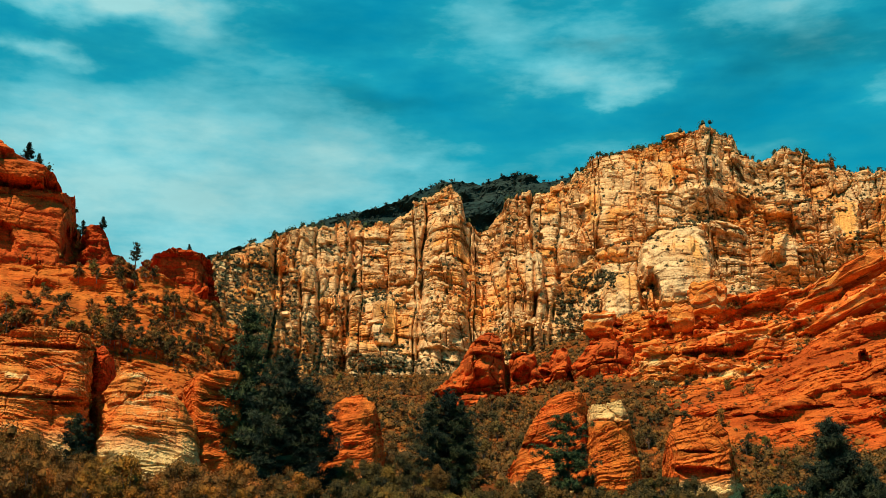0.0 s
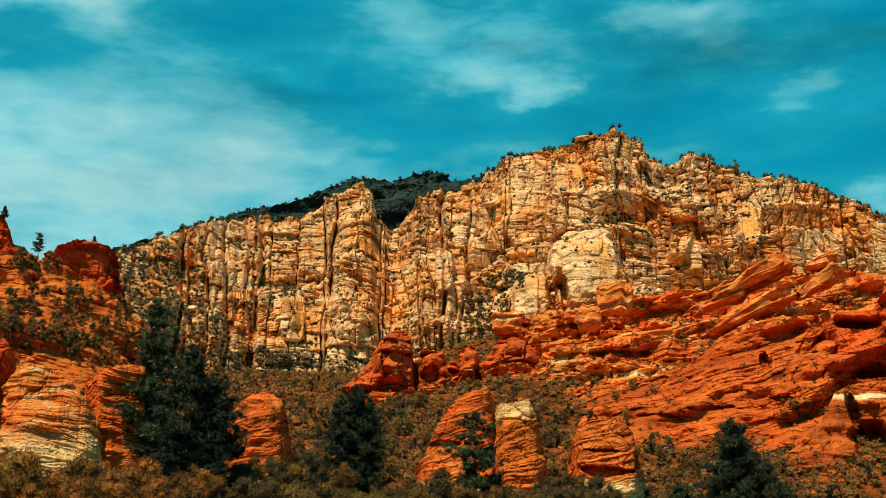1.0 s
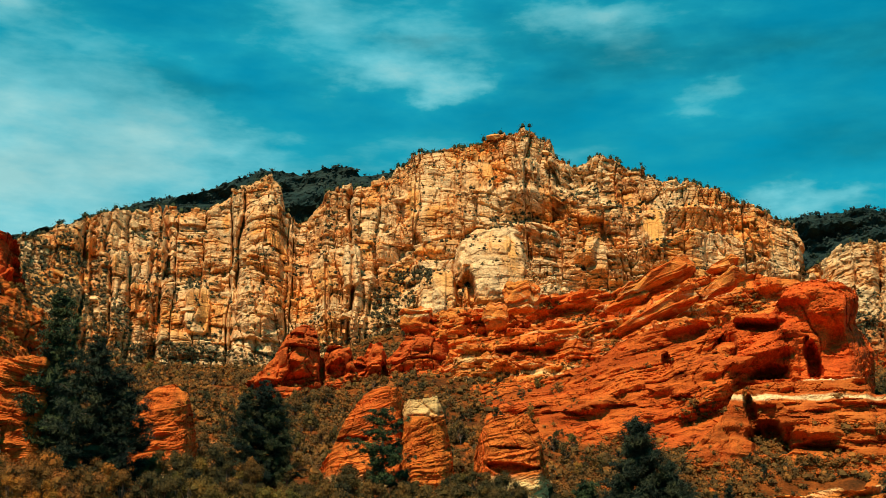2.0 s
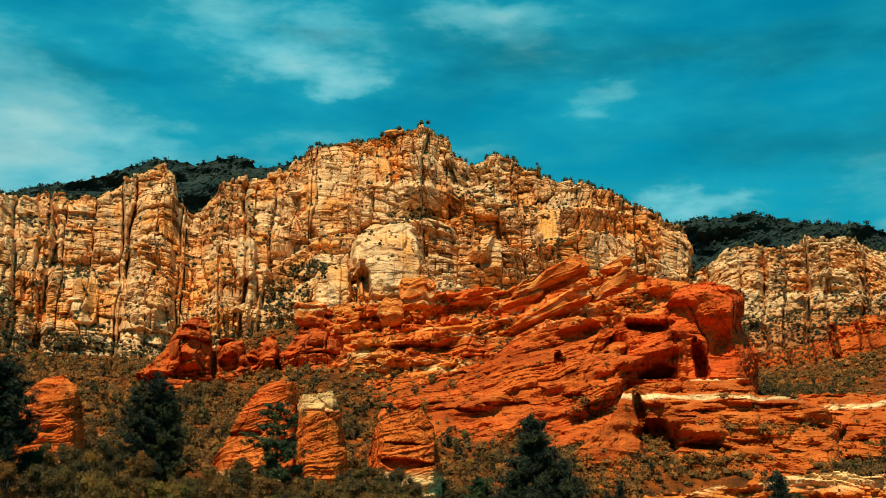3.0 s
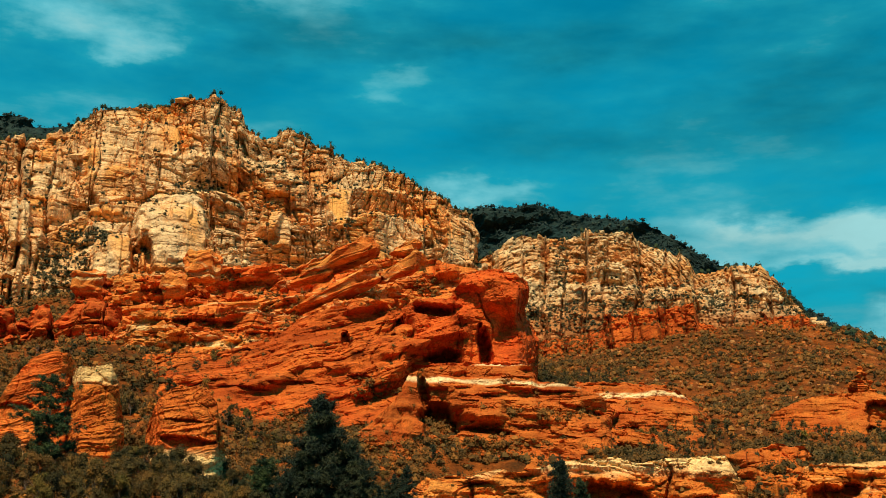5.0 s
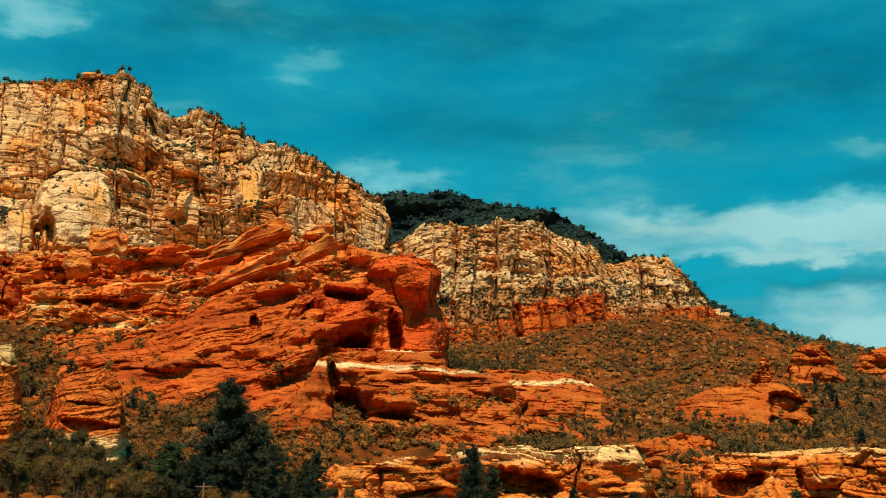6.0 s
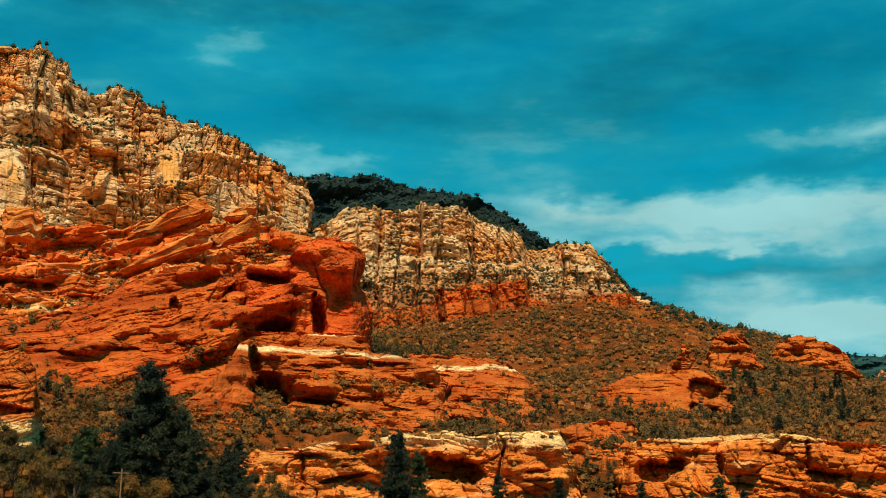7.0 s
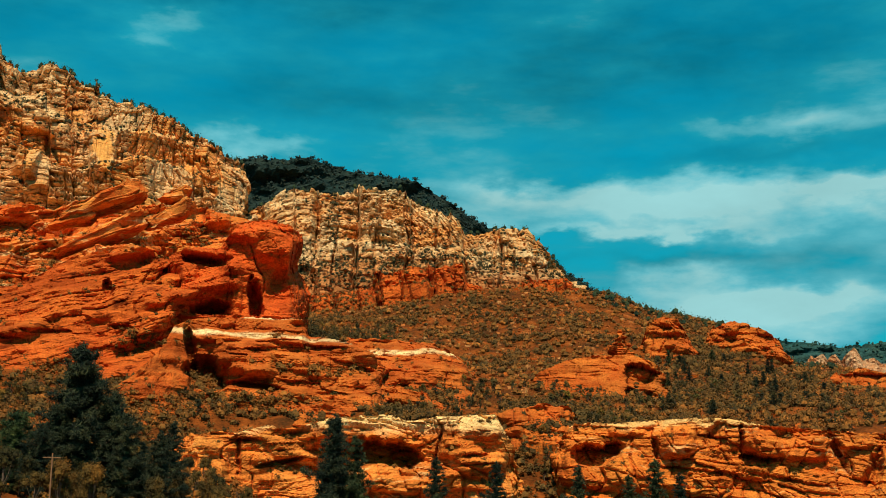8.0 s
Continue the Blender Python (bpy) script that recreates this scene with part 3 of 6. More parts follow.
def mass(name, label, category, top, bottom, dist, run, back, face, material, step, crag=0.0, wrap=10.0, caves=(), knobs=(), calm=(), relief=0.6, seed=0, drop=0.25,
         scrub=0.0, bush=1.0, plants=(), debris=0, block_size=2.0, curve=1.0, fade=None, tiers=(0.35, 0.7), shapes=(), scars=(), sway=(), face_args={}):
    """A body of rock seen from the valley. top, bottom: skyline and foot as heading and height in degrees from the eye; dist: heading and metres to the
    foot; run: metres by which the top stands back; back: depth of the cap behind the skyline; caves: heading, height, half width, half height (degrees),
    depth in metres; knobs: the same, standing out; shapes: single forms (see form()); scars: the same, where the fresh rock shows."""
    top, bottom, dist = np.array(top, float), np.array(bottom, float), np.array(dist, float)
    a0, a1 = top[0, 0], top[-1, 0]
    rm = np.interp((a0 + a1) / 2, dist[:, 0], dist[:, 1])
    # even steps along the outline, with the receding ends
    az = np.linspace(a0, a1, 4000)
    u = np.radians(az) * rm
    rr = np.clip(1 - np.minimum(u - u[0], u[-1] - u) / wrap, 0, 1)
    side = back * 0.7 * (1 - np.sqrt(1 - rr ** 2 * 0.9999))
    along = np.concatenate([[0], np.cumsum(np.hypot(np.diff(u), np.diff(side)))])
    n = max(12, int(along[-1] / step))
    az = np.interp(np.linspace(0, along[-1], n), along, az)
    rb = np.interp(az, dist[:, 0], dist[:, 1])
    flat = np.radians(az) * rm
    u = np.linspace(0, along[-1], n) - along[-1] / 2 + np.radians((a0 + a1) / 2) * rm
    rr = np.clip(1 - np.minimum(flat - flat[0], flat[-1] - flat) / wrap, 0, 1)
    side = back * 0.7 * (1 - np.sqrt(1 - rr ** 2 * 0.9999))
    if crag:
        j = blocks(u, u * 0, crag * 2.2, 1.0, seed + 90)[0] - 0.5
        jag = crag * (0.9 * j + 0.8 * fbm(u / (crag * 3), u * 0 + 0.5, seed + 91, 4))
    else:
        jag = 0 * u
    tl = np.tan(np.radians(np.interp(az, top[:, 0], top[:, 1])))
    bl = np.tan(np.radians(np.interp(az, bottom[:, 0], bottom[:, 1])))
    zt = EYE + (rb + run) * tl
    zt = EYE + (rb + run - face(u, zt, 1.0 + 0 * u, seed, **face_args)[0] * (0 if fade else 1) + side) * tl + jag
    zb = np.minimum(EYE + rb * bl - 4 * step, ground_z(az, rb) - 2)
    m = max(10, int(np.median(zt - zb) * math.hypot(1, run / max(1.0, np.median(zt - zb))) / step))
    v = np.linspace(0, 1, m)[:, None]
    Z = zb + v * (zt - zb)
    U = np.broadcast_to(u, Z.shape)
    d, tone = face(U, Z, np.broadcast_to(v, Z.shape), seed, **face_args)
    if fade:
        d = d * (1 - smooth(fade, 1.0, v))
    el0 = np.degrees(np.arctan2(Z - EYE, rb + run * v ** curve + side))
    for ca, ce, wa, we, amount in calm:
        q = ((az - ca) / wa) ** 4 + ((el0 - ce) / we) ** 4
        mask = amount * (1 - smooth(0.6, 1.1, q + 0.3 * vnoise(U / 7, Z / 7, seed + 61)))
        d, tone = d * (1 - mask), tone * (1 - mask) + 0.5 * mask
    R = rb + run * v ** curve - d + side
    el = np.degrees(np.arctan2(Z - EYE, R))
    for sign, items in ((1, caves), (-1, knobs)):
        for ca, ce, wa, we, deep in items:
            below = smooth(0.2, -0.3, (el - ce) / we)
            q = ((az - ca) / wa) ** 2 + ((el - ce) / we) ** 2
            if sign > 0:
                wide, tall = wa * rm * 0.0175, we * rm * 0.0175
                wx = (az - ca) / wa + 0.75 * fbm(U / (wide * 1.3), Z / (tall * 1.3), seed + 60, 4) + 0.25 * (el - ce) / we
                wy = (el - ce) / we + 0.65 * fbm(U / (wide * 1.1), Z / (tall * 1.5), seed + 61, 4)
                q = np.abs(wx) ** 2.6 + np.abs(wy) ** 2.2
                below = smooth(0.2, -0.3, wy)
                R = R + deep * ((1 - below) * (1 - smooth(0.7, 1.05, q)) + below * (1 - smooth(0.2, 1.3, q)))
            else:
                R = R - deep * (1 - smooth(0.15, 1.0, q + 0.3 * fbm(U / (wa * rm * 0.015), Z / (we * rm * 0.015), seed + 64, 3)))
    for shape in shapes:
        R = R - form(np.broadcast_to(az, R.shape), el0, U, Z, seed, *shape)
    fresh = np.zeros(R.shape)
    for shape in scars:
        fresh = np.maximum(fresh, form(np.broadcast_to(az, R.shape), el0, U, Z, seed + 7, *shape))
    # cap and back
    rt, ztop = R[-1], Z[-1]
    caps_r, caps_z, caps_t = [], [], []
    for s in (0.03, 0.1, 0.22, 0.4, 0.6, 0.8, 1.0):
        caps_r.append(rt + back * s)
        caps_z.append(ztop - back * drop * s + (crag * 0.4) * vnoise(u / 9, u * 0 + s * 5, seed + 70) * (1 - s))
        caps_t.append(0.5 + 0 * u)
    caps_r.append(rt + back * 1.15)
    caps_z.append(np.minimum(zb, ztop - back * drop) - 5)
    caps_t.append(0.5 + 0 * u)
    foot_z = np.minimum(Z[0] - 0.5, ground_z(az, R[0]) - 3)
    R, Z, tone = np.vstack([R[:1], R[1:]] + caps_r), np.vstack([foot_z[None], Z[1:]] + caps_z), np.vstack([tone] + caps_t)
    fresh = np.vstack([fresh] + [0 * c for c in caps_t])
    A = np.broadcast_to(az, R.shape).copy()
    out = np.where(u - u[0] < u[-1] - u, -1.0, 1.0) * rr ** 1.5
    A[:m] += np.degrees(relief * out * (d - d.mean()) / rm)
    if sway:
        # the right-hand end leans out and in with height
        A += np.interp(np.degrees(np.arctan2(Z - EYE, R)), [e for e, _ in sway], [g for _, g in sway]) * np.where(u > u.mean(), rr, 0)
    V = polar(A, R, Z)
    x, y, _ = polar((a0 + a1) / 2, rm, 0.0)
    ob = new(name)
    ob.location = (x, y, float(np.median(zb)))
    tagged(ob, label, category)
    V = V - np.array(ob.location)
    cuts = [0] + [int(m * f) for f in tiers] + [m - 1, R.shape[0] - 1]
    for k, (i0, i1) in enumerate(zip(cuts[:-1], cuts[1:])):
        piece = "cap" if i1 == R.shape[0] - 1 else ("foot" if k == 0 and len(tiers) else ("upper_face" if i1 == m - 1 and len(tiers) else "face"))
        part(piece, mesh_from(piece, V[i0:i1 + 1], grid_quads(i1 + 1 - i0, n), material, False, tone[i0:i1 + 1], fresh[i0:i1 + 1] if scars else None), ob)
    for col, flip in ((0, 1), (n - 1, -1)):
        ring = V[:, col][::flip]
        side_me = bpy.data.meshes.new("end")
        side_me.from_pydata([tuple(p) for p in ring], [], [tuple(range(len(ring)))])
        side_me.materials.append(material)
        part("end", side_me, ob)
    RIMS[ob.name] = (az, rt, ztop)
    if debris:
        flatter = np.argwhere(np.diff(R[:m], axis=0) > 0.8 * np.maximum(0.05, np.diff(Z[:m], axis=0)))
        rng = np.random.default_rng(seed + 9)
        for i, jx in flatter[rng.choice(len(flatter), min(debris, len(flatter)), replace=False)] if len(flatter) else ():
            b = part("block", block_mesh(int(rng.integers(5)), material), ob)
            b.matrix_local = pose(*V[i, jx], rng.normal(0, 14), rng.normal(0, 14), rng.uniform(0, 360)) @ Matrix.Diagonal((*(block_size * rng.uniform(0.5, 1.3, 3) * (1.3, 1.0, 0.6)), 1))
    for pa, pe, wa, we, count in plants:
        ok = np.argwhere(((A[:m] - pa) / wa) ** 2 + ((np.degrees(np.arctan2(Z[:m] - EYE, R[:m])) - pe) / we) ** 2 < 1)
        rng = np.random.default_rng(seed + int(abs(pa) * 50))
        if len(ok):
            for i, jx in ok[rng.choice(len(ok), int(count))]:
                FOOTHOLDS.append((az[jx], R[i, jx] - 0.4, Z[i, jx] - 0.5, bush))
    if scrub > 0:
        tread = np.diff(R[:m], axis=0) / np.maximum(0.05, np.diff(Z[:m], axis=0))
        ok = np.argwhere((tread > 0.9))
        rng = np.random.default_rng(seed + 5)
        count = int(min(len(ok), scrub))
        if count:
            for i, jx in ok[rng.choice(len(ok), count, replace=False)]:
                FOOTHOLDS.append((az[jx], R[i, jx] + 0.5, Z[i, jx], bush))
    return ob


def rock_body(name, label, category, az, el, r, hw, hh, depth, roll, material, seed, bed=1.5, boxy=3.0, rough=1.0, taper=0.0):
    """A free rock of rounded, bedded form: half width and half height in degrees, its depth as a share of its width, roll in degrees."""
    w, h = math.radians(hw) * r, math.radians(hh) * r
    dp = w * depth
    nu, nv = 72, 44
    t = np.linspace(0, 2 * np.pi, nu, endpoint=False)[None, :]
    p = np.linspace(-np.pi / 2, np.pi / 2, nv)[:, None]
    pw = lambda c: np.sign(c) * np.abs(c) ** (2 / boxy)
    X, Y, Zl = w * pw(np.cos(p)) * pw(np.cos(t)), dp * pw(np.cos(p)) * pw(np.sin(t)), h * pw(np.sin(p)) + 0 * t
    zz = Zl + 0.5 * bed * fbm(X / (6 * bed), Y / (6 * bed), seed, 3) * rough
    f = zz / bed - np.floor(zz / bed)
    thick = hash01(np.floor(zz / bed), np.full(zz.shape, seed))
    swell = 1 + rough * 0.28 * fbm(X / (0.8 * w) + Y / (0.9 * dp), Zl / h + 0.4, seed + 1, 4)
    grow = rough * bed * (0.30 * np.sqrt(np.maximum(0, 1 - (2 * f - 1) ** 2)) + 0.7 * (thick - 0.5) + 0.35 * fbm((X + Y) / bed, Zl / bed, seed + 2, 3))
    ring = np.maximum(np.hypot(X, Y), 1e-3)
    X, Y = X * swell + grow * X / ring, Y * swell + grow * Y / ring
    lean = 1 + taper * np.clip(X / w, -1, 1)
    notch = rough * 0.22 * fbm(X / (0.45 * w), Y / (0.5 * dp), seed + 6, 3) * h
    V = np.stack([X, Y * (0.6 + 0.4 * lean), Zl * lean + notch], -1)
    x, y, _ = polar(az, r, 0.0)
    ob = new(name, mesh_from(name, V, grid_quads(nv, nu, True), material, False, 0.5 * thick + 0.25))
    ob.matrix_world = pose(x, y, EYE + r * math.tan(math.radians(el)), 0, 0, -az) @ pose(0, 0, 0, 0, -roll, 0)
    return tagged(ob, label, category)


build_ground()

# far plateaus under dark forest; the bluish cast is haze put into the colour
mat_mesa = rock("haze_blued_slope", (0.015, 0.032, 0.029), (0.028, 0.044, 0.036), (0.008, 0.016, 0.016), 30, 5.0)
# lighter teal than the plateaus: haze mixed into the slope colour
mat_hazy_ridge = rock("haze_tinted_distant_slope", (0.022, 0.070, 0.068), (0.040, 0.090, 0.078), (0.014, 0.040, 0.042), 40, 8.0)
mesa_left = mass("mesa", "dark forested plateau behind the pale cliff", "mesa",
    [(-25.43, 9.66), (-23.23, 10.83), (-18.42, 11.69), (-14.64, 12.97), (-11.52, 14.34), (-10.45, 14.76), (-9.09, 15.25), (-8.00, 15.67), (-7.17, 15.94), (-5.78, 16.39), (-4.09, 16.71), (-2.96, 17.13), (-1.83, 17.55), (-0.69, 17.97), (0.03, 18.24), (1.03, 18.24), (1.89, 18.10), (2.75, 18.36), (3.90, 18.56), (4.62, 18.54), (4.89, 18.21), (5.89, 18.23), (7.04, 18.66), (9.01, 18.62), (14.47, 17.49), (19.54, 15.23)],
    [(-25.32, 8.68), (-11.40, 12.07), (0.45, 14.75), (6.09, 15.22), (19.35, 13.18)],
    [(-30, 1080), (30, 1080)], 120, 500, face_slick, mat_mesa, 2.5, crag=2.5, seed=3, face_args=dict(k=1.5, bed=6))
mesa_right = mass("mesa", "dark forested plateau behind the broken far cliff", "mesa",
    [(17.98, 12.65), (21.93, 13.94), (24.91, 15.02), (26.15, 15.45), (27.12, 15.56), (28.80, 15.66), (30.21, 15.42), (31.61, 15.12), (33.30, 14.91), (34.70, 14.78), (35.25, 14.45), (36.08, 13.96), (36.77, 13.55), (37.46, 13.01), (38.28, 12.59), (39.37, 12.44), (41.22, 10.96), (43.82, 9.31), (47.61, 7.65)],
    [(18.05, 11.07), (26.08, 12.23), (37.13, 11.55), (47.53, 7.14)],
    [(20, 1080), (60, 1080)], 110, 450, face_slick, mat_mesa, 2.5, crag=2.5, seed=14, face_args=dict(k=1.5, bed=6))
far_ridge = mass("far_ridge", "distant forested ridge with haze painted into its green", "ridge",
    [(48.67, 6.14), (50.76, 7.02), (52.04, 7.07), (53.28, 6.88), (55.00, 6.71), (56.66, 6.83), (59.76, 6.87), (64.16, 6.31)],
    [(48.60, 4.57), (63.96, 4.29)], [(40, 1400), (75, 1400)], 100, 500, face_slick, mat_hazy_ridge, 4.0, crag=3, seed=21, face_args=dict(k=1.5, bed=6))

# the main wall
main_cliff = mass("pale_cliff", "tall pale sandstone cliff with cracked buttresses and scrub on ledges", "cliff",
    [(-12.52, 13.08), (-11.63, 13.93), (-11.24, 14.27), (-10.70, 14.45), (-9.36, 15.11), (-8.00, 15.54), (-7.17, 15.94), (-6.33, 16.00), (-4.93, 16.23), (-3.80, 16.19), (-2.67, 16.29), (-1.96, 16.63), (-1.11, 17.31), (-0.26, 17.59), (0.17, 17.94), (0.46, 18.00), (0.89, 17.48), (1.16, 16.17), (1.87, 15.97), (2.44, 16.16), (3.17, 17.27), (4.03, 17.66), (5.02, 17.53), (6.17, 18.17), (7.03, 18.55), (7.48, 19.20), (8.34, 19.38), (9.90, 19.57), (11.32, 19.86), (12.31, 20.14), (13.15, 20.37), (13.69, 20.12), (14.56, 19.62), (14.85, 19.07), (15.76, 18.55), (16.86, 18.98), (17.77, 18.76), (18.25, 18.19), (19.16, 18.18)] + [(18.58, 18.19), (19.53, 17.91), (20.46, 17.61), (21.39, 17.36), (22.71, 17.12), (23.33, 16.55), (23.97, 16.36), (24.48, 16.19), (25.45, 15.45), (26.19, 15.13), (26.42, 13.97), (26.54, 12.87), (26.78, 11.87)],
    [(-12.37, 10.43), (-9.11, 9.20), (-5.04, 8.74), (0.44, 8.51), (5.93, 9.54), (10.04, 10.78), (14.07, 11.41), (19.22, 11.63)] + [(20.71, 11.20), (26.68, 10.85)],
    [(-13, 660), (-9, 720), (-5, 775), (0, 795), (5, 780), (12, 780), (20, 800), (30, 830)], 130, 120, face_cliff, mat_cliff, 0.65, crag=3.0, wrap=25, seed=40, debris=170, block_size=3.2, scrub=2600, bush=1.6, face_args=dict(ledge=1.1, calm=(40, 130)),
    caves=[(18.43, 15.72, 0.16, 0.82, 4), (1.93, 16.11, 0.38, 0.82, 10)],
    shapes=[(11.5, 14.0, 1.75, 1.9, -12, 11, 2.2, 0.7, 0.3, 0.25), (9.1, 12.8, 0.75, 1.3, 24, 8, 2.0, 0.8, 0.3, 0.3), (10.15, 12.75, 0.55, 0.80, 10, -20, 2.6, 0.2, 0.0, 0.2), (10.2, 12.6, 0.10, 0.7, 4, 8, 3.0, 0.4),
            (19.5, 15.45, 0.62, 1.0, 8, 5, 2.4, 0.35, 0.3, 0.4), (16.2, 15.0, 0.58, 0.95, -12, 10, 3.5, 0.3, 0.4), (16.25, 13.85, 0.4, 0.25, 0, -5, 3, 0.3), (15.4, 16.0, 0.5, 0.5, 0, 7, 3, 0.4),
            (6.7, 12.2, 1.2, 2.7, -8, -13, 2.4, 0.8), (5.55, 11.9, 0.30, 2.3, -8, -10, 3, 0.5), (-7.75, 13.2, 0.26, 2.9, 3, -17, 3, 0.5), (-4.8, 14.4, 0.13, 1.7, 0, -8, 3, 0.4), (3.3, 12.4, 0.10, 2.2, 2, -7, 3, 0.4), (2.0, 12.0, 0.12, 1.8, -3, -7, 3, 0.4),
            (0.45, 14.2, 1.4, 4.2, 0, 15, 3, 0.35, 0.2), (3.96, 13.2, 1.1, 3.6, 0, 9, 3, 0.35, 0.2), (-4.0, 12.8, 1.6, 3.6, 0, 8, 3, 0.35, 0.2), (-1.6, 13.0, 0.30, 0.9, 0, -6, 2.5, 0.5), (-2.6, 13.6, 0.9, 0.35, 14, -6, 2.5, 0.5),
            (23.6, 14.9, 0.7, 1.3, 8, 6, 3.5, 0.3, 0.2), (25.6, 14.0, 0.8, 1.3, 0, 6, 4.0, 0.2, 0.1), (13.0, 18.4, 0.95, 2.0, -6, 7, 3, 0.4, 0.2), (8.3, 14.6, 1.0, 0.25, -4, -5, 3, 0.3)],
    scars=[(19.5, 15.45, 0.58, 1.0, 8, 1.0, 2.4, 0.35, 0.0, 0.4), (16.2, 15.1, 0.5, 0.7, -12, 0.7, 2, 0.6), (11.7, 18.5, 0.75, 0.65, 10, 0.9, 2, 0.6, 0.0, 0.4), (7.5, 17.2, 0.45, 0.9, 0, 0.9, 2, 0.6, 0.0, 0.4), (8.3, 14.8, 1.0, 0.45, -4, 0.9, 2, 0.6, 0.0, 0.4),
           (2.6, 12.2, 2.6, 2.4, 0, 0.75, 2, 0.8, 0.0, 0.9), (-2.0, 11.6, 1.0, 1.6, 0, 0.6, 2, 0.8, 0.0, 0.8), (23.9, 15.2, 1.6, 1.1, -30, 0.8, 2, 0.7, 0.0, 0.7), (21.3, 16.1, 0.7, 0.8, 0, 0.85, 2, 0.6, 0.0, 0.5), (9.3, 12.9, 0.7, 1.0, 15, 0.5, 2, 0.8), (12.4, 14.6, 0.35, 0.7, 15, 0.8, 2, 0.6, 0.0, 0.4),
           (-9.5, 12.0, 2.0, 1.6, 0, 0.8, 2, 0.8, 0.0, 0.9), (-1.7, 16.0, 0.25, 0.5, 0, 0.9, 2, 0.5)],
    plants=[(6.6, 11.6, 1.1, 2.0, 260), (7.6, 13.3, 1.0, 0.5, 60), (-10.0, 12.3, 2.2, 2.4, 420), (-8.0, 10.8, 2.4, 1.2, 220), (-3.5, 9.2, 6.0, 0.55, 420), (4.5, 9.9, 3.5, 0.6, 160), (-7.47, 12.47, 0.33, 2.73, 110), (-11.07, 13.55, 0.60, 1.77, 60), (-9.15, 13.23, 0.68, 1.64, 60), (-8.99, 12.69, 2.18, 1.91, 160), (-10.00, 11.05, 1.64, 1.09, 80), (-3.32, 12.77, 0.87, 0.33, 40), (-3.96, 9.43, 1.64, 0.55, 50), (-2.32, 9.98, 0.55, 0.68, 25), (3.57, 15.95, 0.33, 0.49, 18), (5.37, 14.69, 0.33, 0.41, 14), (5.97, 10.88, 0.55, 1.64, 70), (7.70, 13.54, 0.82, 0.33, 26), (11.49, 17.90, 0.22, 0.22, 6), (12.76, 16.22, 1.23, 0.27, 32), (15.51, 17.01, 1.23, 0.33, 28), (17.69, 16.18, 1.36, 0.68, 55), (13.70, 11.83, 0.68, 0.55, 30), (19.48, 14.59, 0.82, 0.41, 22), (-4.88, 14.16, 0.16, 1.36, 20), (10.03, 10.51, 1.36, 0.68, 40)],
    calm=[(11.5, 14.0, 1.7, 1.8, 0.80), (8.55, 12.71, 0.65, 1.15, 0.6), (19.5, 15.45, 0.60, 1.0, 0.9), (9.1, 12.8, 0.6, 1.1, 0.6), (25.6, 14.0, 0.7, 1.2, 0.5), (16.64, 14.43, 0.60, 0.82, 0.6), (10.81, 18.26, 0.82, 0.76, 0.7), (8.95, 17.01, 1.64, 1.64, 0.45), (11.88, 14.99, 0.55, 0.68, 0.8), (-2.89, 11.47, 0.60, 1.09, 0.7), (-1.36, 11.75, 0.33, 1.09, 0.6), (4.52, 13.89, 0.44, 1.09, 0.6)])

far_cliff = mass("broken_cliff", "far pale cliff broken into blocks with scrub between", "cliff",
    [(24.88, 12.46), (26.52, 12.92), (27.61, 13.60), (28.15, 14.15), (28.70, 14.27), (29.82, 14.05), (30.94, 13.94), (31.21, 14.08), (31.91, 14.44), (32.88, 14.28), (34.00, 14.10), (34.83, 13.56), (35.94, 13.29), (36.62, 12.88), (37.03, 12.20), (38.12, 12.32), (39.22, 12.44), (40.03, 12.56), (40.56, 12.02), (41.08, 11.34), (41.73, 10.66), (42.11, 9.88)],
    [(24.98, 8.17), (31.48, 8.57), (36.92, 9.14), (42.01, 9.35)],
    [(22, 860), (45, 860)], 110, 120, face_cliff, mat_farcliff, 1.1, crag=3.5, wrap=25, seed=73, debris=110, block_size=3.0, scrub=850, bush=1.5, face_args=dict(ledge=1.3, flute=1.0),
    plants=[(30.59, 12.88, 0.27, 1.36, 60), (28.73, 11.63, 1.36, 0.41, 20), (33.14, 11.42, 1.64, 0.41, 30), (35.89, 11.69, 0.82, 0.55, 20), (32.05, 10.46, 3.27, 0.41, 60), (38.34, 10.68, 1.64, 0.33, 30), (31.0, 10.3, 4.5, 0.8, 380), (36.5, 10.9, 3.5, 0.6, 200), (28.6, 10.6, 0.8, 1.6, 110)])
mass("red_cliff", "low red cliff under the broken pale one", "cliff",
    [(27.08, 8.90), (29.26, 9.18), (30.89, 9.37), (32.39, 9.71), (32.58, 10.36), (33.07, 10.26), (34.17, 10.70), (35.53, 10.62), (36.79, 10.86), (37.00, 9.94), (38.51, 9.50), (39.32, 9.71), (39.86, 10.02), (40.93, 10.09), (41.73, 10.15), (42.38, 9.67), (43.02, 9.20)],
    [(27.09, 7.96), (32.79, 8.32), (35.50, 8.39), (37.13, 8.55), (39.55, 8.99), (42.99, 9.02)],
    [(20, 800), (50, 790)], 22, 70, face_cliff, mat_red, 0.8, crag=2.2, wrap=15, seed=85, debris=40, block_size=2.0, scrub=520, bush=1.4, face_args=dict(k=0.72, flute=1.4, ledge=1.0),
    plants=[(30.0, 8.9, 2.6, 0.5, 120), (38.5, 9.3, 1.4, 0.4, 60), (33.5, 8.7, 2.5, 0.3, 70)])
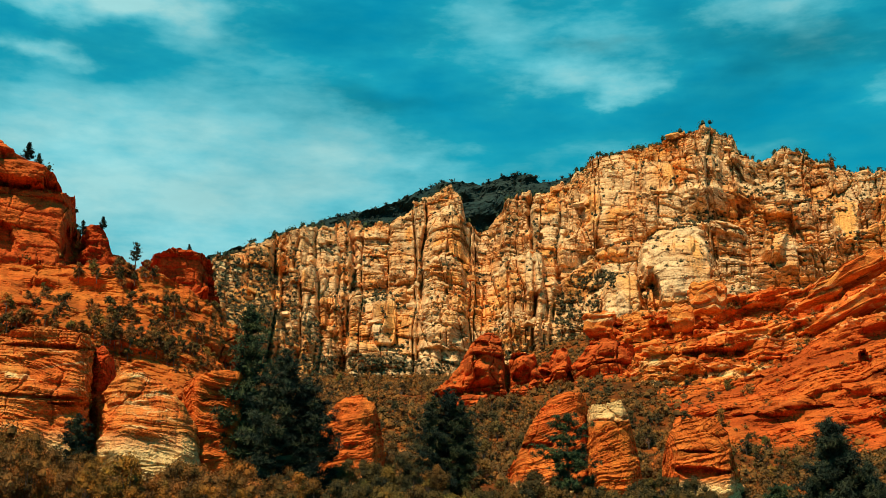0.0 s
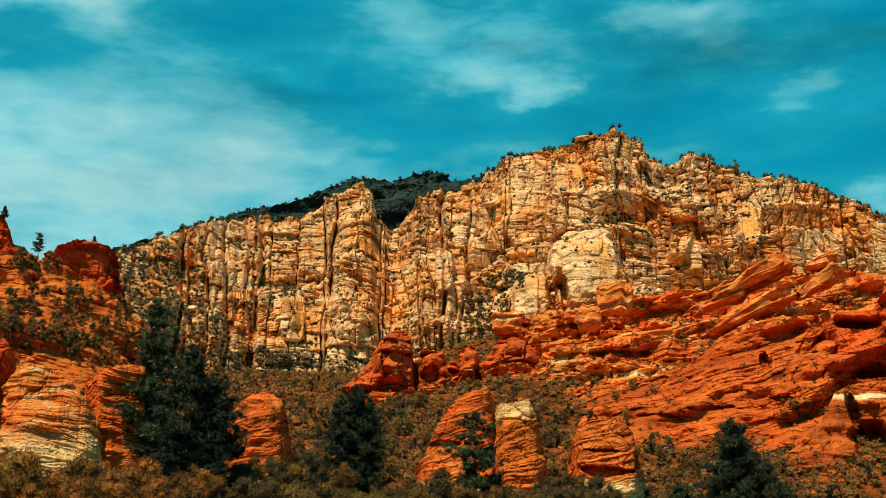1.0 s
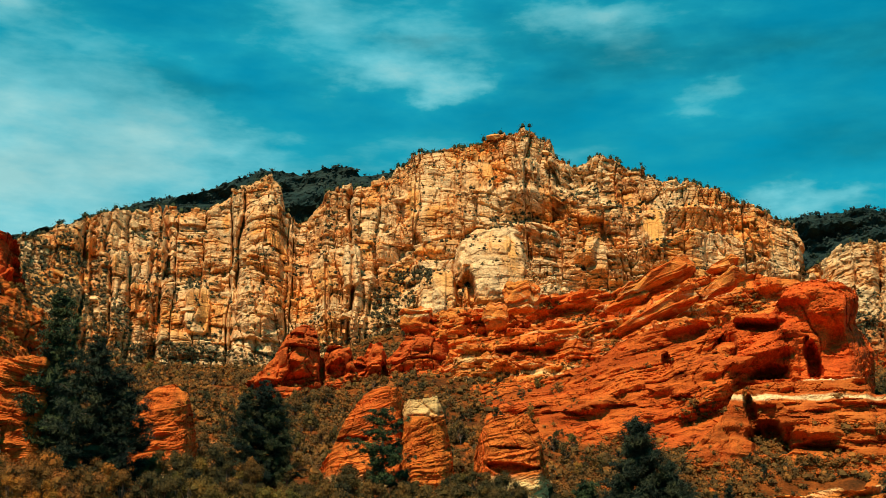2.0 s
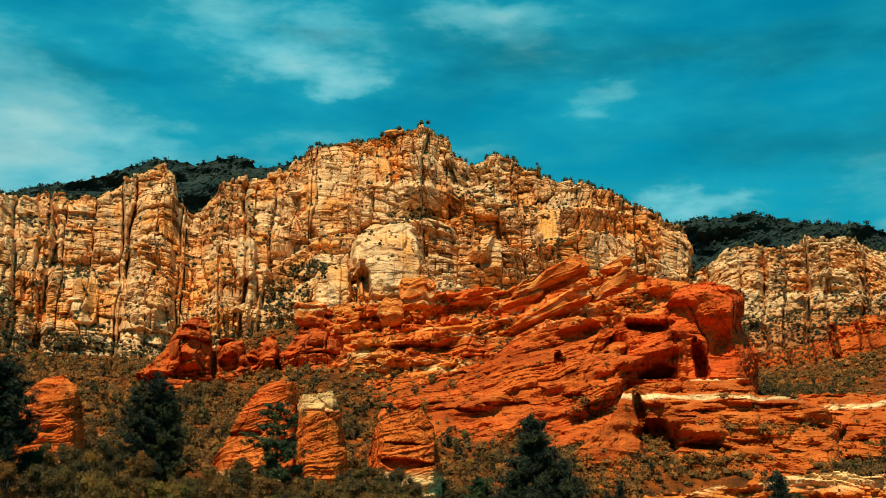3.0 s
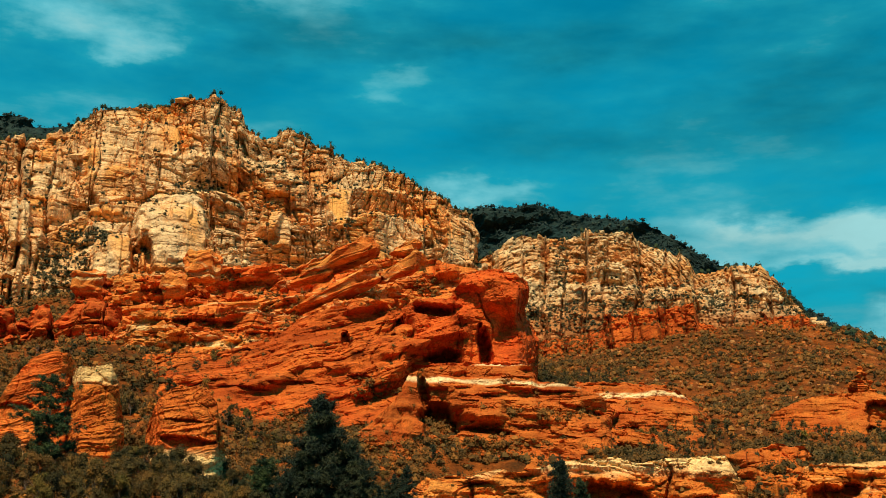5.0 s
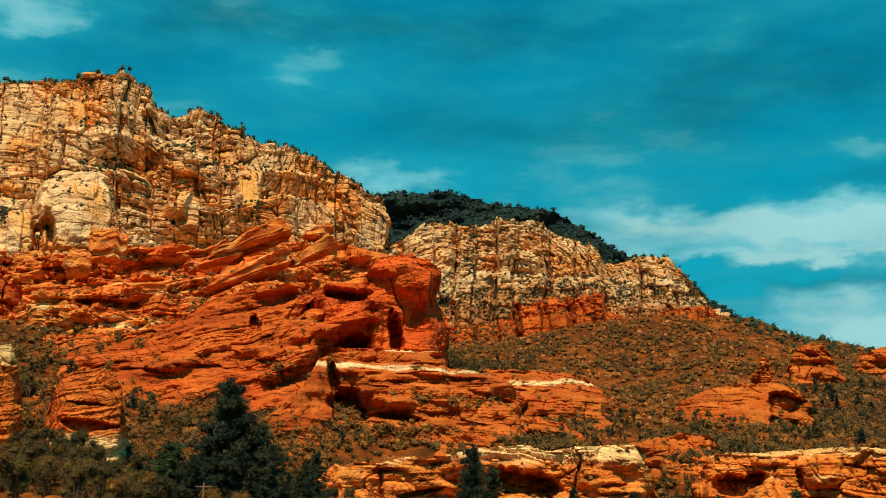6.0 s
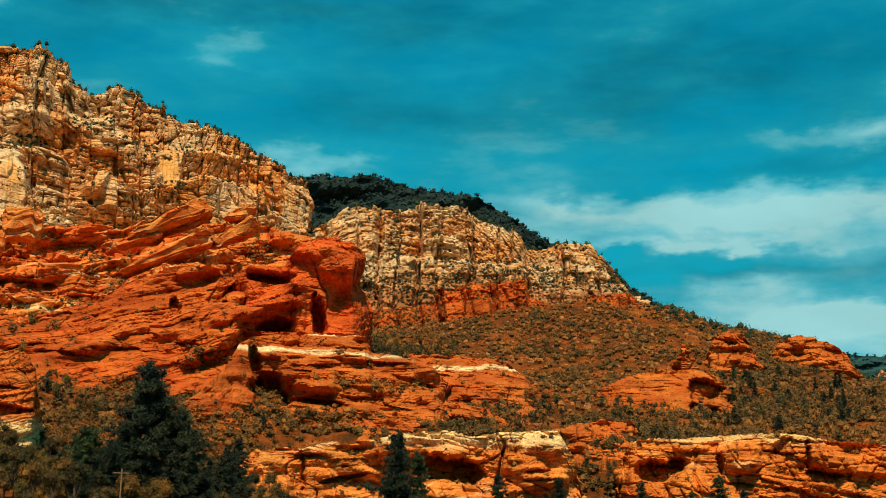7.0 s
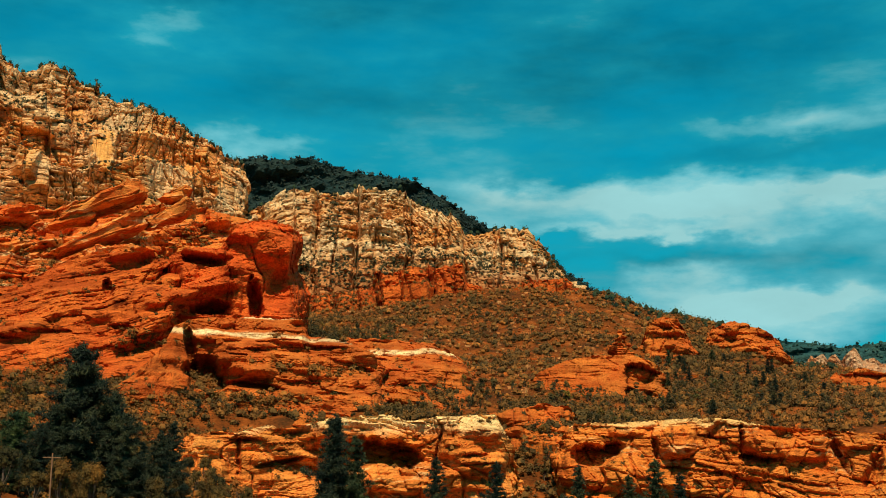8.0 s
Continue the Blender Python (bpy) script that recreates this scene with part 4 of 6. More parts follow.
mass("spire", "distant pale rock spires on the ridge", "cliff",
    [(52.77, 5.69), (53.11, 6.07), (53.32, 6.32), (53.46, 6.06), (53.82, 6.36), (54.00, 6.10), (54.36, 6.40), (54.59, 6.03), (54.90, 6.38), (55.21, 6.73), (55.39, 6.47), (55.56, 6.06), (56.01, 6.20), (56.33, 5.94), (57.28, 5.96), (58.20, 5.68)],
    [(52.99, 5.30), (58.16, 5.19)], [(50, 1280), (66, 1280)], 20, 60, face_cliff, mat_spire, 1.6, crag=4.0, wrap=8, seed=87, scrub=60, bush=1.4, face_args=dict(k=0.4))

# red country in the middle distance
mass("ledge_wall", "broken red and cream ledges at the foot of the pale cliff", "cliff",
    [(8.00, 10.22), (8.21, 11.07), (8.69, 11.68), (10.21, 11.92), (11.55, 11.98), (12.62, 12.13), (14.24, 12.41), (15.88, 12.63), (17.26, 12.51), (18.36, 13.02), (19.74, 13.54), (20.99, 13.86), (21.34, 13.07), (22.54, 13.08), (23.38, 13.25), (24.77, 12.87), (25.88, 12.70), (26.98, 12.26), (27.66, 11.17)],
    [(8.02, 9.43), (11.63, 9.72), (17.03, 9.75), (27.60, 10.36)], [(0, 565), (40, 565)], 35, 120, face_slick, mat_upper, 0.6, crag=1.6, wrap=12, seed=101, debris=130, block_size=2.3, scrub=330, bush=1.2,
    face_args=dict(k=0.7, bed=2.4, tilt=-0.24, rugged=1.6, thick=0.7, joint=0.55, line=1.4, grit=0.6), caves=[(13.44, 11.39, 0.60, 0.44, 8), (10.64, 11.01, 0.55, 0.60, 5), (19.48, 11.01, 1.09, 0.22, 6)],
    plants=[(14.24, 11.96, 0.68, 0.33, 22), (15.38, 10.51, 1.09, 0.27, 30), (23.91, 11.73, 0.82, 0.55, 30), (13.49, 10.45, 0.82, 0.22, 16), (7.42, 10.19, 0.82, 1.09, 40), (16.46, 11.08, 1.09, 0.22, 20)])
mass("ledge_wall", "red ledges with a pale undercut bed", "cliff",
    [(8.76, 8.94), (9.25, 9.49), (9.88, 9.99), (10.84, 10.35), (11.57, 10.68), (13.17, 10.74), (14.80, 10.58), (15.90, 10.32), (17.55, 10.22), (19.18, 11.01), (20.83, 11.17), (22.49, 11.05)],
    [(8.80, 7.90), (14.31, 8.56), (16.99, 9.16), (22.47, 9.83)], [(0, 520), (40, 520)], 18, 60, face_slick, mat_upper, 0.5, crag=1.0, wrap=10, seed=104, debris=80, block_size=1.8, scrub=160, bush=1.1,
    face_args=dict(k=0.55, bed=2.0, tilt=-0.2, rugged=1.5, thick=0.7, joint=0.5, line=1.4, grit=0.6), caves=[(12.93, 9.74, 1.64, 0.19, 7), (10.27, 9.67, 1.09, 0.22, 5), (16.19, 9.30, 1.09, 0.14, 5)],
    plants=[(15.93, 9.13, 1.23, 0.22, 34), (17.00, 9.70, 0.49, 0.38, 16), (12.44, 8.77, 0.82, 0.16, 12), (10.10, 8.21, 0.68, 0.41, 25)])
mass("slickrock_slope", "broad red slickrock slope with slanting beds", "slope",
    [(9.73, 7.54), (10.22, 8.08), (11.66, 8.26), (13.25, 8.31), (14.31, 8.56), (15.92, 9.11), (16.99, 9.70), (18.06, 10.40), (19.71, 10.75), (21.36, 10.82), (22.47, 10.64), (22.88, 9.56)],
    [(9.67, 6.63), (11.66, 5.91), (14.33, 5.18), (15.94, 4.55), (18.08, 4.18), (20.76, 4.21), (22.77, 4.49)], [(0, 435), (40, 435)], 75, 60, face_slick, mat_red, 0.55, crag=0.8, wrap=12, seed=107, debris=50, block_size=1.5, scrub=130, bush=1.0,
    face_args=dict(k=0.8, bed=2.2, tilt=-0.34, rugged=1.5, thick=0.55, line=1.0, joint=0.28, grit=0.6), caves=[(19.76, 9.21, 0.19, 0.41, 9), (20.25, 7.44, 0.55, 0.14, 5), (17.01, 7.08, 1.23, 0.11, 3), (14.87, 6.77, 1.09, 0.11, 3)],
    plants=[(18.12, 5.23, 1.64, 0.68, 90), (15.99, 4.67, 1.64, 0.60, 90), (19.74, 4.46, 1.64, 0.55, 70), (20.66, 6.73, 0.68, 0.68, 40), (21.33, 7.13, 0.55, 0.55, 20)])
for x in [(19.36, 12.94, 1.91, 0.35, 27, 0.6), (19.45, 11.42, 1.80, 0.30, 27, 0.6), (22.35, 12.49, 1.04, 0.30, 28, 0.6), (22.62, 13.44, 0.60, 0.27, 14, 0.8), (18.05, 12.07, 0.82, 0.25, 20, 0.8)]:
    rock_body("slanted_slab", "slanting slab of orange sandstone with a dark underside", "rock", *x[:2], 552, *x[2:4], x[5], x[4], mat_slant, 300 + int(x[0] * 30), bed=1.1, boxy=7, rough=1.9, taper=0.45)
for x in [(12.83, 12.30, 0.71, 0.71, 0, 0.9), (14.19, 10.34, 1.31, 0.25, 3, 0.8), (11.57, 11.45, 0.49, 0.60, 0, 0.9), (7.62, 11.25, 0.60, 0.55, 0, 1)]:
    rock_body("stacked_rock", "stack of thick sandstone beds", "rock", *x[:2], 568, *x[2:4], x[5], x[4], mat_upper, 300 + int(x[0] * 30), bed=2.2, boxy=5, rough=1.3)
bluff = mass("red_bluff", "deep red rounded bluff with hollows in its foot", "bluff",
    [(21.98, 8.48), (22.14, 10.10), (22.47, 10.75), (23.02, 11.00), (24.68, 11.11), (25.38, 12.11), (26.07, 12.57), (27.04, 12.62), (28.01, 12.41), (28.60, 11.97), (28.80, 11.16), (28.93, 9.54)],
    [(21.95, 7.89), (25.17, 7.90), (28.86, 7.94)], [(15, 490), (35, 490)], 22, 90, face_slick, mat_bluff, 0.45, crag=0.8, wrap=9, relief=0.4, seed=121, face_args=dict(k=0.9, bed=2.6, tilt=-0.12, rugged=0.38, thick=0.5, joint=0.12, line=1.3, grit=0.6),
    sway=[(7.9, 0.0), (9.2, 0.10), (10.0, -0.15), (10.5, -0.55), (11.1, -0.2), (11.7, 0.05), (12.2, -0.2)],
    shapes=[(27.3, 11.5, 1.9, 0.85, -20, 9, 2.2, 0.8, 0.5, 0.25), (25.4, 11.9, 1.6, 0.5, -8, 3, 2.4, 0.7), (27.75, 9.5, 1.2, 1.1, -10, -5, 2.6, 0.6), (28.4, 9.2, 0.6, 0.8, 0, 5, 2.2, 0.8), (27.5, 9.9, 0.35, 0.5, -40, -3, 2, 0.6),
            (24.5, 9.55, 1.6, 0.60, 24, 8, 2.2, 0.75, 0.6, 0.25), (25.3, 10.3, 0.8, 0.5, -30, 4, 2.2, 0.7), (24.1, 10.98, 1.25, 0.26, -6, 6, 3.5, 0.3, 0.3), (24.05, 10.55, 1.05, 0.20, -8, -8, 3.5, 0.25), (22.6, 9.1, 0.40, 1.25, -10, -6, 3, 0.4), (23.2, 9.3, 0.45, 1.0, -12, 4, 3, 0.4),
            (26.42, 9.0, 0.36, 0.95, 8, -16, 2.4, 0.35, 0.0, 0.4), (24.4, 8.5, 0.95, 0.34, 6, -15, 2.4, 0.35, 0.0, 0.4), (25.6, 8.9, 0.25, 0.9, 0, 3, 3, 0.4), (25.5, 8.02, 3.2, 0.12, 0, 4, 4, 0.4)],
    calm=[(27.7, 9.34, 1.1, 1.1, 0.3)])
shelf = mass("rock_shelf", "orange bedded rock shelf under the bluff", "shelf",
    [(19.61, 4.33), (20.81, 5.10), (22.02, 6.28), (22.74, 7.63), (23.78, 7.95), (26.23, 8.06), (28.61, 8.05), (28.97, 7.30), (30.52, 7.13), (31.83, 6.63), (32.54, 5.78), (32.95, 5.12)],
    [(19.56, 3.94), (22.37, 3.56), (25.05, 4.23), (27.73, 4.63), (32.88, 4.87)], [(19.0, 385), (21.4, 395), (23.6, 432), (35, 440)], 45, 60, face_slick, mat_ledge, 0.45, crag=0.6, wrap=10, seed=131, debris=40, block_size=1.3, scrub=60,
    face_args=dict(k=0.55, bed=1.6, tilt=0.04, thick=0.8, line=2.0, joint=0.25, grit=0.6), shapes=[(21.7, 5.6, 2.2, 0.75, 48, 4, 2.6, 0.7, 0.3, 0.4), (24.35, 5.35, 1.05, 0.78, 16, -19, 2.6, 0.3, 0.0, 0.45), (23.55, 6.5, 0.24, 1.0, 16, -13, 3, 0.35), (25.9, 6.2, 1.45, 0.95, -8, 7, 3, 0.35, 0.45), (26.4, 4.95, 1.3, 0.14, -6, -6, 3, 0.3),
            (24.6, 7.0, 1.3, 0.16, 0, 3, 4, 0.3), (28.8, 5.9, 1.6, 0.5, -10, 3, 3, 0.4, 0.3), (31.0, 5.9, 1.2, 0.12, -12, -4, 3, 0.3), (29.0, 6.9, 2.0, 0.14, -4, 3, 4, 0.3, 0.5)],
    bush=1.6, plants=[(20.79, 4.05, 1.64, 0.49, 60), (24.01, 4.23, 1.64, 0.33, 40), (27.22, 4.37, 2.46, 0.27, 50), (30.18, 5.68, 1.64, 0.27, 24), (27.78, 5.82, 0.55, 0.27, 8)])
mass("rock_shelf", "orange bedded rock terrace with pale ledges", "shelf",
    [(30.29, 6.86), (30.83, 7.28), (33.21, 7.19), (34.77, 7.00), (36.03, 6.46), (36.88, 5.71), (37.23, 5.19)],
    [(30.20, 5.15), (33.08, 5.12), (37.18, 4.99)], [(20, 480), (40, 480)], 40, 50, face_slick, mat_ledge, 0.5, crag=0.6, wrap=8, seed=141, scrub=70, face_args=dict(k=0.5, bed=1.6, tilt=0.06))
mass("rock_dome", "orange rock dome with two hollows", "dome",
    [(39.03, 4.71), (39.41, 5.29), (40.05, 5.81), (41.21, 6.28), (42.51, 6.53), (44.31, 6.56), (45.31, 6.18), (45.88, 5.51), (46.13, 4.38)],
    [(38.97, 4.09), (45.96, 4.01)], [(35, 505), (50, 505)], 30, 60, face_slick, mat_shelf, 0.45, crag=0.4, wrap=12, seed=151, face_args=dict(k=0.7, bed=2.2, tilt=0.05, rugged=0.9, thick=0.45, line=1.3, joint=0.2, grit=0.5),
    caves=[(44.57, 5.68, 0.82, 0.60, 11), (44.58, 4.70, 0.71, 0.38, 8)], calm=[(41.82, 5.31, 2.18, 1.15, 0.3)])
for k, (tops, feet, far) in enumerate((
        ([(44.88, 6.61), (45.31, 7.93), (45.97, 8.31), (46.75, 8.09), (47.25, 7.24), (47.61, 6.45)], [(44.87, 6.22), (47.60, 6.19)], 640),
        ([(47.85, 6.71), (48.46, 7.79), (49.44, 8.01), (50.58, 7.75), (51.39, 7.16), (51.76, 6.12)], [(47.81, 6.05), (51.73, 5.87)], 690),
        ([(43.62, 6.97), (43.74, 7.60), (44.01, 7.73), (44.15, 7.02)], [(43.61, 6.71), (44.14, 6.70)], 560),
        ([(52.66, 4.84), (53.68, 5.58), (54.89, 5.68), (56.53, 5.27), (57.43, 4.75)], [(52.60, 4.46), (57.36, 4.39)], 600),
        ([(51.61, 3.47), (52.37, 3.90), (53.83, 4.03), (55.23, 3.69), (56.62, 3.43)], [(51.53, 3.10), (56.53, 3.07)], 490),
        ([(25.23, 3.90), (25.84, 4.38), (26.99, 4.69), (28.28, 4.87), (29.12, 4.76), (29.56, 4.25)], [(25.23, 3.57), (29.56, 3.65)], 446),
        ([(30.77, 4.26), (31.23, 4.84), (32.55, 4.97), (34.14, 4.89), (34.99, 4.48), (35.47, 4.11)], [(30.76, 3.85), (35.46, 3.85)], 462),
        ([(29.50, 4.87), (29.69, 5.60), (29.94, 6.03), (30.22, 5.56), (30.40, 4.83)], [(29.51, 4.56), (30.40, 4.57)], 455),
        ([(26.61, 3.42), (27.75, 3.91), (29.30, 4.15), (30.61, 4.01), (31.41, 3.50)], [(26.60, 3.17), (31.40, 3.25)], 425),
        ([(37.70, 3.76), (38.50, 4.10), (39.81, 4.27), (41.12, 4.11), (41.64, 3.65)], [(37.69, 3.37), (41.62, 3.34)], 420),
        ([(32.80, 6.52), (33.60, 7.14), (34.95, 7.01), (36.28, 6.44), (37.12, 5.70)], [(32.80, 5.67), (37.12, 5.38)], 545))):
    mass("outcrop", "weathered orange rock outcrop among scrub", "outcrop", tops, feet, [(0, far), (70, far)], 12, 30, face_slick, mat_shelf, 0.5, crag=1.8, wrap=5, relief=1.0,
         seed=160 + k, scrub=14, face_args=dict(k=0.45, bed=1.8, tilt=0.10, rugged=1.2, thick=0.5, line=1.8, joint=0.8, grit=0.5))
red_wall = mass("red_wall", "row of dark red rock towers at the cliff foot", "cliff",
    [(-0.25, 7.83), (0.30, 8.72), (0.85, 9.45), (1.44, 10.40), (1.83, 10.80), (2.44, 10.99), (2.85, 10.60), (3.03, 9.52), (3.2, 9.5), (3.4, 10.05), (4.4, 10.1), (4.65, 9.4), (5.1, 9.4), (5.4, 10.1), (6.0, 10.1), (6.3, 9.4), (6.7, 9.8), (7.2, 10.5), (8.5, 10.6), (9.2, 10.2), (9.5, 9.0), (9.9, 8.0)],
    [(-0.25, 7.43), (9.61, 7.20)], [(-20, 540), (40, 540)], 24, 60, face_slick, mat_tower, 0.42, crag=1.6, wrap=9, relief=1.0, seed=180, scrub=70, bush=1.1,
    face_args=dict(k=0.6, bed=2.4, tilt=-0.1, rugged=1.4, thick=0.35, line=1.0, joint=1.0), caves=[(4.96, 8.88, 0.33, 0.27, 7), (3.86, 8.76, 0.33, 0.49, 5), (3.10, 9.17, 0.16, 1.09, 7), (6.17, 8.46, 0.19, 0.68, 6)],
    knobs=[(1.82, 9.58, 0.93, 1.50, 9), (7.95, 9.3, 1.15, 1.3, 9), (3.9, 9.2, 0.5, 0.9, 6), (5.7, 9.3, 0.42, 0.9, 6)], plants=[(4.81, 8.21, 1.64, 0.38, 40), (9.13, 8.40, 0.60, 0.82, 30), (1.26, 7.97, 1.09, 0.33, 20)])
mass("rock_tower", "dark red block under the pale cliff", "rock tower",
    [(7.03, 9.78), (7.48, 11.17), (8.32, 11.74), (8.84, 11.22), (10.08, 11.58), (10.49, 11.78), (11.44, 11.90), (12.50, 11.75), (13.10, 11.06), (13.33, 10.12)], [(7.01, 9.25), (13.28, 9.33)], [(-20, 590), (40, 590)],
    10, 40, face_slick, mat_tower, 0.5, crag=1.4, wrap=7, relief=1.0, seed=186, scrub=30, face_args=dict(k=0.5, bed=2.6, tilt=0.0, rugged=1.3, thick=0.4, joint=1.0))
# red country on the left
tower_l = mass("red_tower", "tall red rock tower with overhanging cap", "rock tower",
    [(-25.68, 19.84), (-23.19, 19.57), (-21.62, 18.98), (-21.21, 18.67), (-20.54, 18.34), (-19.69, 18.04), (-19.00, 17.52), (-18.62, 17.09), (-18.34, 16.77), (-17.98, 16.62), (-17.75, 15.39), (-17.51, 13.97)],
    [(-24.85, 12.69), (-21.05, 13.17), (-17.51, 13.31)], [(-35, 450), (-10, 450)], 25, 110, face_slick, mat_tower, 0.5, crag=0.4, wrap=9, seed=201, scrub=40, face_args=dict(k=0.7, bed=3.2, tilt=0.05, rugged=0.5, thick=0.5, joint=0.5),
    caves=[(-20.16, 16.99, 2.46, 0.16, 6), (-18.00, 14.32, 0.33, 1.09, 6), (-20.94, 14.59, 0.55, 0.55, 5)], knobs=[(-20.72, 17.57, 2.59, 0.71, 4)], calm=[(-19.61, 15.23, 1.91, 1.58, 0.6), (-20.49, 17.85, 1.64, 0.60, 0.4)], plants=[(-18.59, 13.70, 1.64, 0.27, 30), (-20.92, 17.04, 0.82, 0.16, 10)])
mass("red_tower", "squat red rock block with shade painted into its colour", "rock tower",
    [(-14.45, 13.25), (-14.34, 14.00), (-13.94, 14.39), (-13.29, 14.64), (-12.34, 14.61), (-11.79, 14.46), (-11.49, 13.94), (-11.38, 12.87)],
    [(-14.40, 12.45), (-11.34, 12.07)], [(-30, 470), (0, 470)], -2, 50, face_slick, mat_shaded_red, 0.45, crag=0.35, wrap=6, seed=205, face_args=dict(k=0.5, bed=2.8, tilt=0.0, rugged=0.6, joint=0.6), calm=[(-12.81, 13.34, 1.15, 0.93, 0.7)])
mass("red_tower", "small red rock knob", "rock tower",
    [(-17.59, 14.09), (-17.48, 15.28), (-17.19, 15.51), (-16.66, 15.47), (-16.30, 14.84), (-16.10, 14.20), (-15.51, 14.11), (-15.33, 13.72)],
    [(-17.53, 13.31), (-15.31, 13.46)], [(-30, 470), (0, 470)], 8, 30, face_slick, mat_shaded_red, 0.45, crag=0.3, wrap=5, seed=206, face_args=dict(k=0.4, bed=2.4, tilt=0.0, rugged=0.6))
mass("slickrock_slope", "orange slickrock slope with strips of scrub", "slope",
    [(-25.84, 13.21), (-22.54, 13.37), (-21.07, 13.42), (-19.57, 13.39), (-18.06, 13.53), (-16.01, 13.76), (-14.42, 13.59), (-12.51, 12.87), (-11.11, 11.81), (-10.12, 10.83), (-9.62, 9.85)],
    [(-25.37, 9.17), (-20.72, 9.74), (-18.28, 10.01), (-15.71, 9.63), (-13.08, 9.08), (-9.59, 9.06)], [(-35, 335), (0, 335)], 120, 120, face_slick, mat_shelf, 0.6, crag=0.8, wrap=14, seed=211, debris=60, block_size=1.3, scrub=200, bush=1.7,
    face_args=dict(k=0.8, bed=2.2, tilt=0.22, rugged=1.3, thick=0.4),
    plants=[(-19.30, 10.34, 2.46, 0.60, 90), (-16.27, 10.25, 1.64, 0.60, 70), (-14.28, 11.40, 1.91, 0.68, 90), (-12.64, 10.42, 1.36, 0.68, 60), (-19.42, 11.62, 1.64, 0.38, 40), (-17.09, 10.99, 2.18, 0.55, 60), (-15.97, 13.15, 1.91, 0.38, 50), (-10.56, 11.56, 0.68, 0.82, 30), (-14.68, 13.50, 1.09, 0.38, 30), (-13.26, 11.98, 1.36, 0.41, 40), (-14.70, 9.93, 1.64, 0.60, 110), (-12.31, 9.37, 1.09, 0.60, 60), (-15.97, 9.61, 0.60, 1.09, 60), (-11.03, 10.21, 0.82, 0.82, 50)])
LEFT_ROCKS = (
    ([(-23.60, 9.80), (-21.69, 9.78), (-20.77, 10.20), (-19.82, 10.56), (-19.09, 10.69), (-18.07, 10.60), (-17.18, 10.52), (-16.9, 10.40), (-16.62, 10.0)], [(-23.08, 4.88), (-20.28, 4.97), (-16.03, 4.97)], 285, "large banded red rock dome", 12, mat_slab,
        [(-19.06, 7.49, 2.73, 0.11, 2.5), (-17.30, 7.20, 1.09, 0.11, 3), (-18.51, 9.82, 2.18, 0.11, 3)], ()),
    ([(-16.24, 5.09), (-16.16, 7.35), (-15.67, 8.30), (-15.31, 8.99), (-15.01, 9.21), (-14.49, 9.03), (-13.89, 8.63), (-13.08, 8.18), (-12.31, 7.37), (-11.74, 6.49), (-11.38, 5.59), (-11.13, 4.81)], [(-15.89, 4.08), (-10.73, 4.17)], 275, "rounded banded rock dome with pale base", 18, mat_slab, (), ()),
    # added body: its dark red stands in for shadow in the cleft
    ([(-16.83, 7.63), (-16.75, 9.19), (-16.54, 9.77), (-16.12, 9.95), (-15.75, 9.49), (-15.44, 7.94)], [(-16.64, 5.08), (-15.24, 5.11)], 306, "added dark rock standing in for the shaded cleft between two domes", 3, mat_shaded_red, (), ()),
    ([(-11.78, 6.88), (-11.63, 7.49), (-10.90, 7.67), (-9.71, 7.64), (-9.39, 6.94), (-9.27, 5.49)], [(-11.68, 4.93), (-9.25, 4.97)], 302, "neck of a red rock pillar", 3, mat_slab_low, (), ()),
    ([(-12.28, 7.79), (-12.16, 8.42), (-11.75, 8.81), (-10.71, 9.02), (-9.58, 8.98), (-9.19, 8.51), (-9.21, 7.76)], [(-12.26, 7.47), (-9.20, 7.55)], 296, "overhanging head of a red rock pillar", 2, mat_slab_low, (), ()),
    ([(-6.05, 5.93), (-5.67, 6.92), (-5.22, 7.51), (-4.74, 7.83), (-3.93, 7.95), (-3.33, 7.63), (-3.04, 6.75), (-2.81, 5.29)], [(-6.01, 4.74), (-2.80, 4.63)], 305, "slab of thin-bedded red rock", 10, mat_slab_low, (), ()),
    ([(2.98, 3.97), (3.61, 5.29), (4.18, 6.56), (4.84, 7.46), (5.48, 7.93), (6.16, 8.11), (6.75, 7.99), (7.05, 7.11), (7.05, 5.52)], [(2.97, 3.45), (6.98, 3.30)], 312, "leaning slab of red bedded rock", 10, mat_slab_low,
        [(4.43, 5.60, 0.71, 0.16, 3)], ()),
    ([(6.78, 5.53), (6.92, 7.33), (7.49, 7.56), (8.56, 7.59), (8.86, 6.95), (9.13, 5.76), (9.46, 3.67)], [(6.71, 3.04), (9.42, 2.89)], 308, "square slab with a pale cap", 6, mat_slab_cap, (), ()),
    ([(10.40, 4.82), (10.73, 6.20), (11.30, 6.63), (12.09, 6.82), (12.94, 6.67), (13.42, 6.06), (13.60, 4.89), (13.97, 3.40)], [(10.29, 2.63), (13.91, 2.47)], 310, "banded red rock knob on a pale foot", 9, mat_slab_low,
        [(11.94, 4.25, 1.00, 0.30, 5), (11.86, 5.2, 0.68, 0.10, 3)], ()),
)
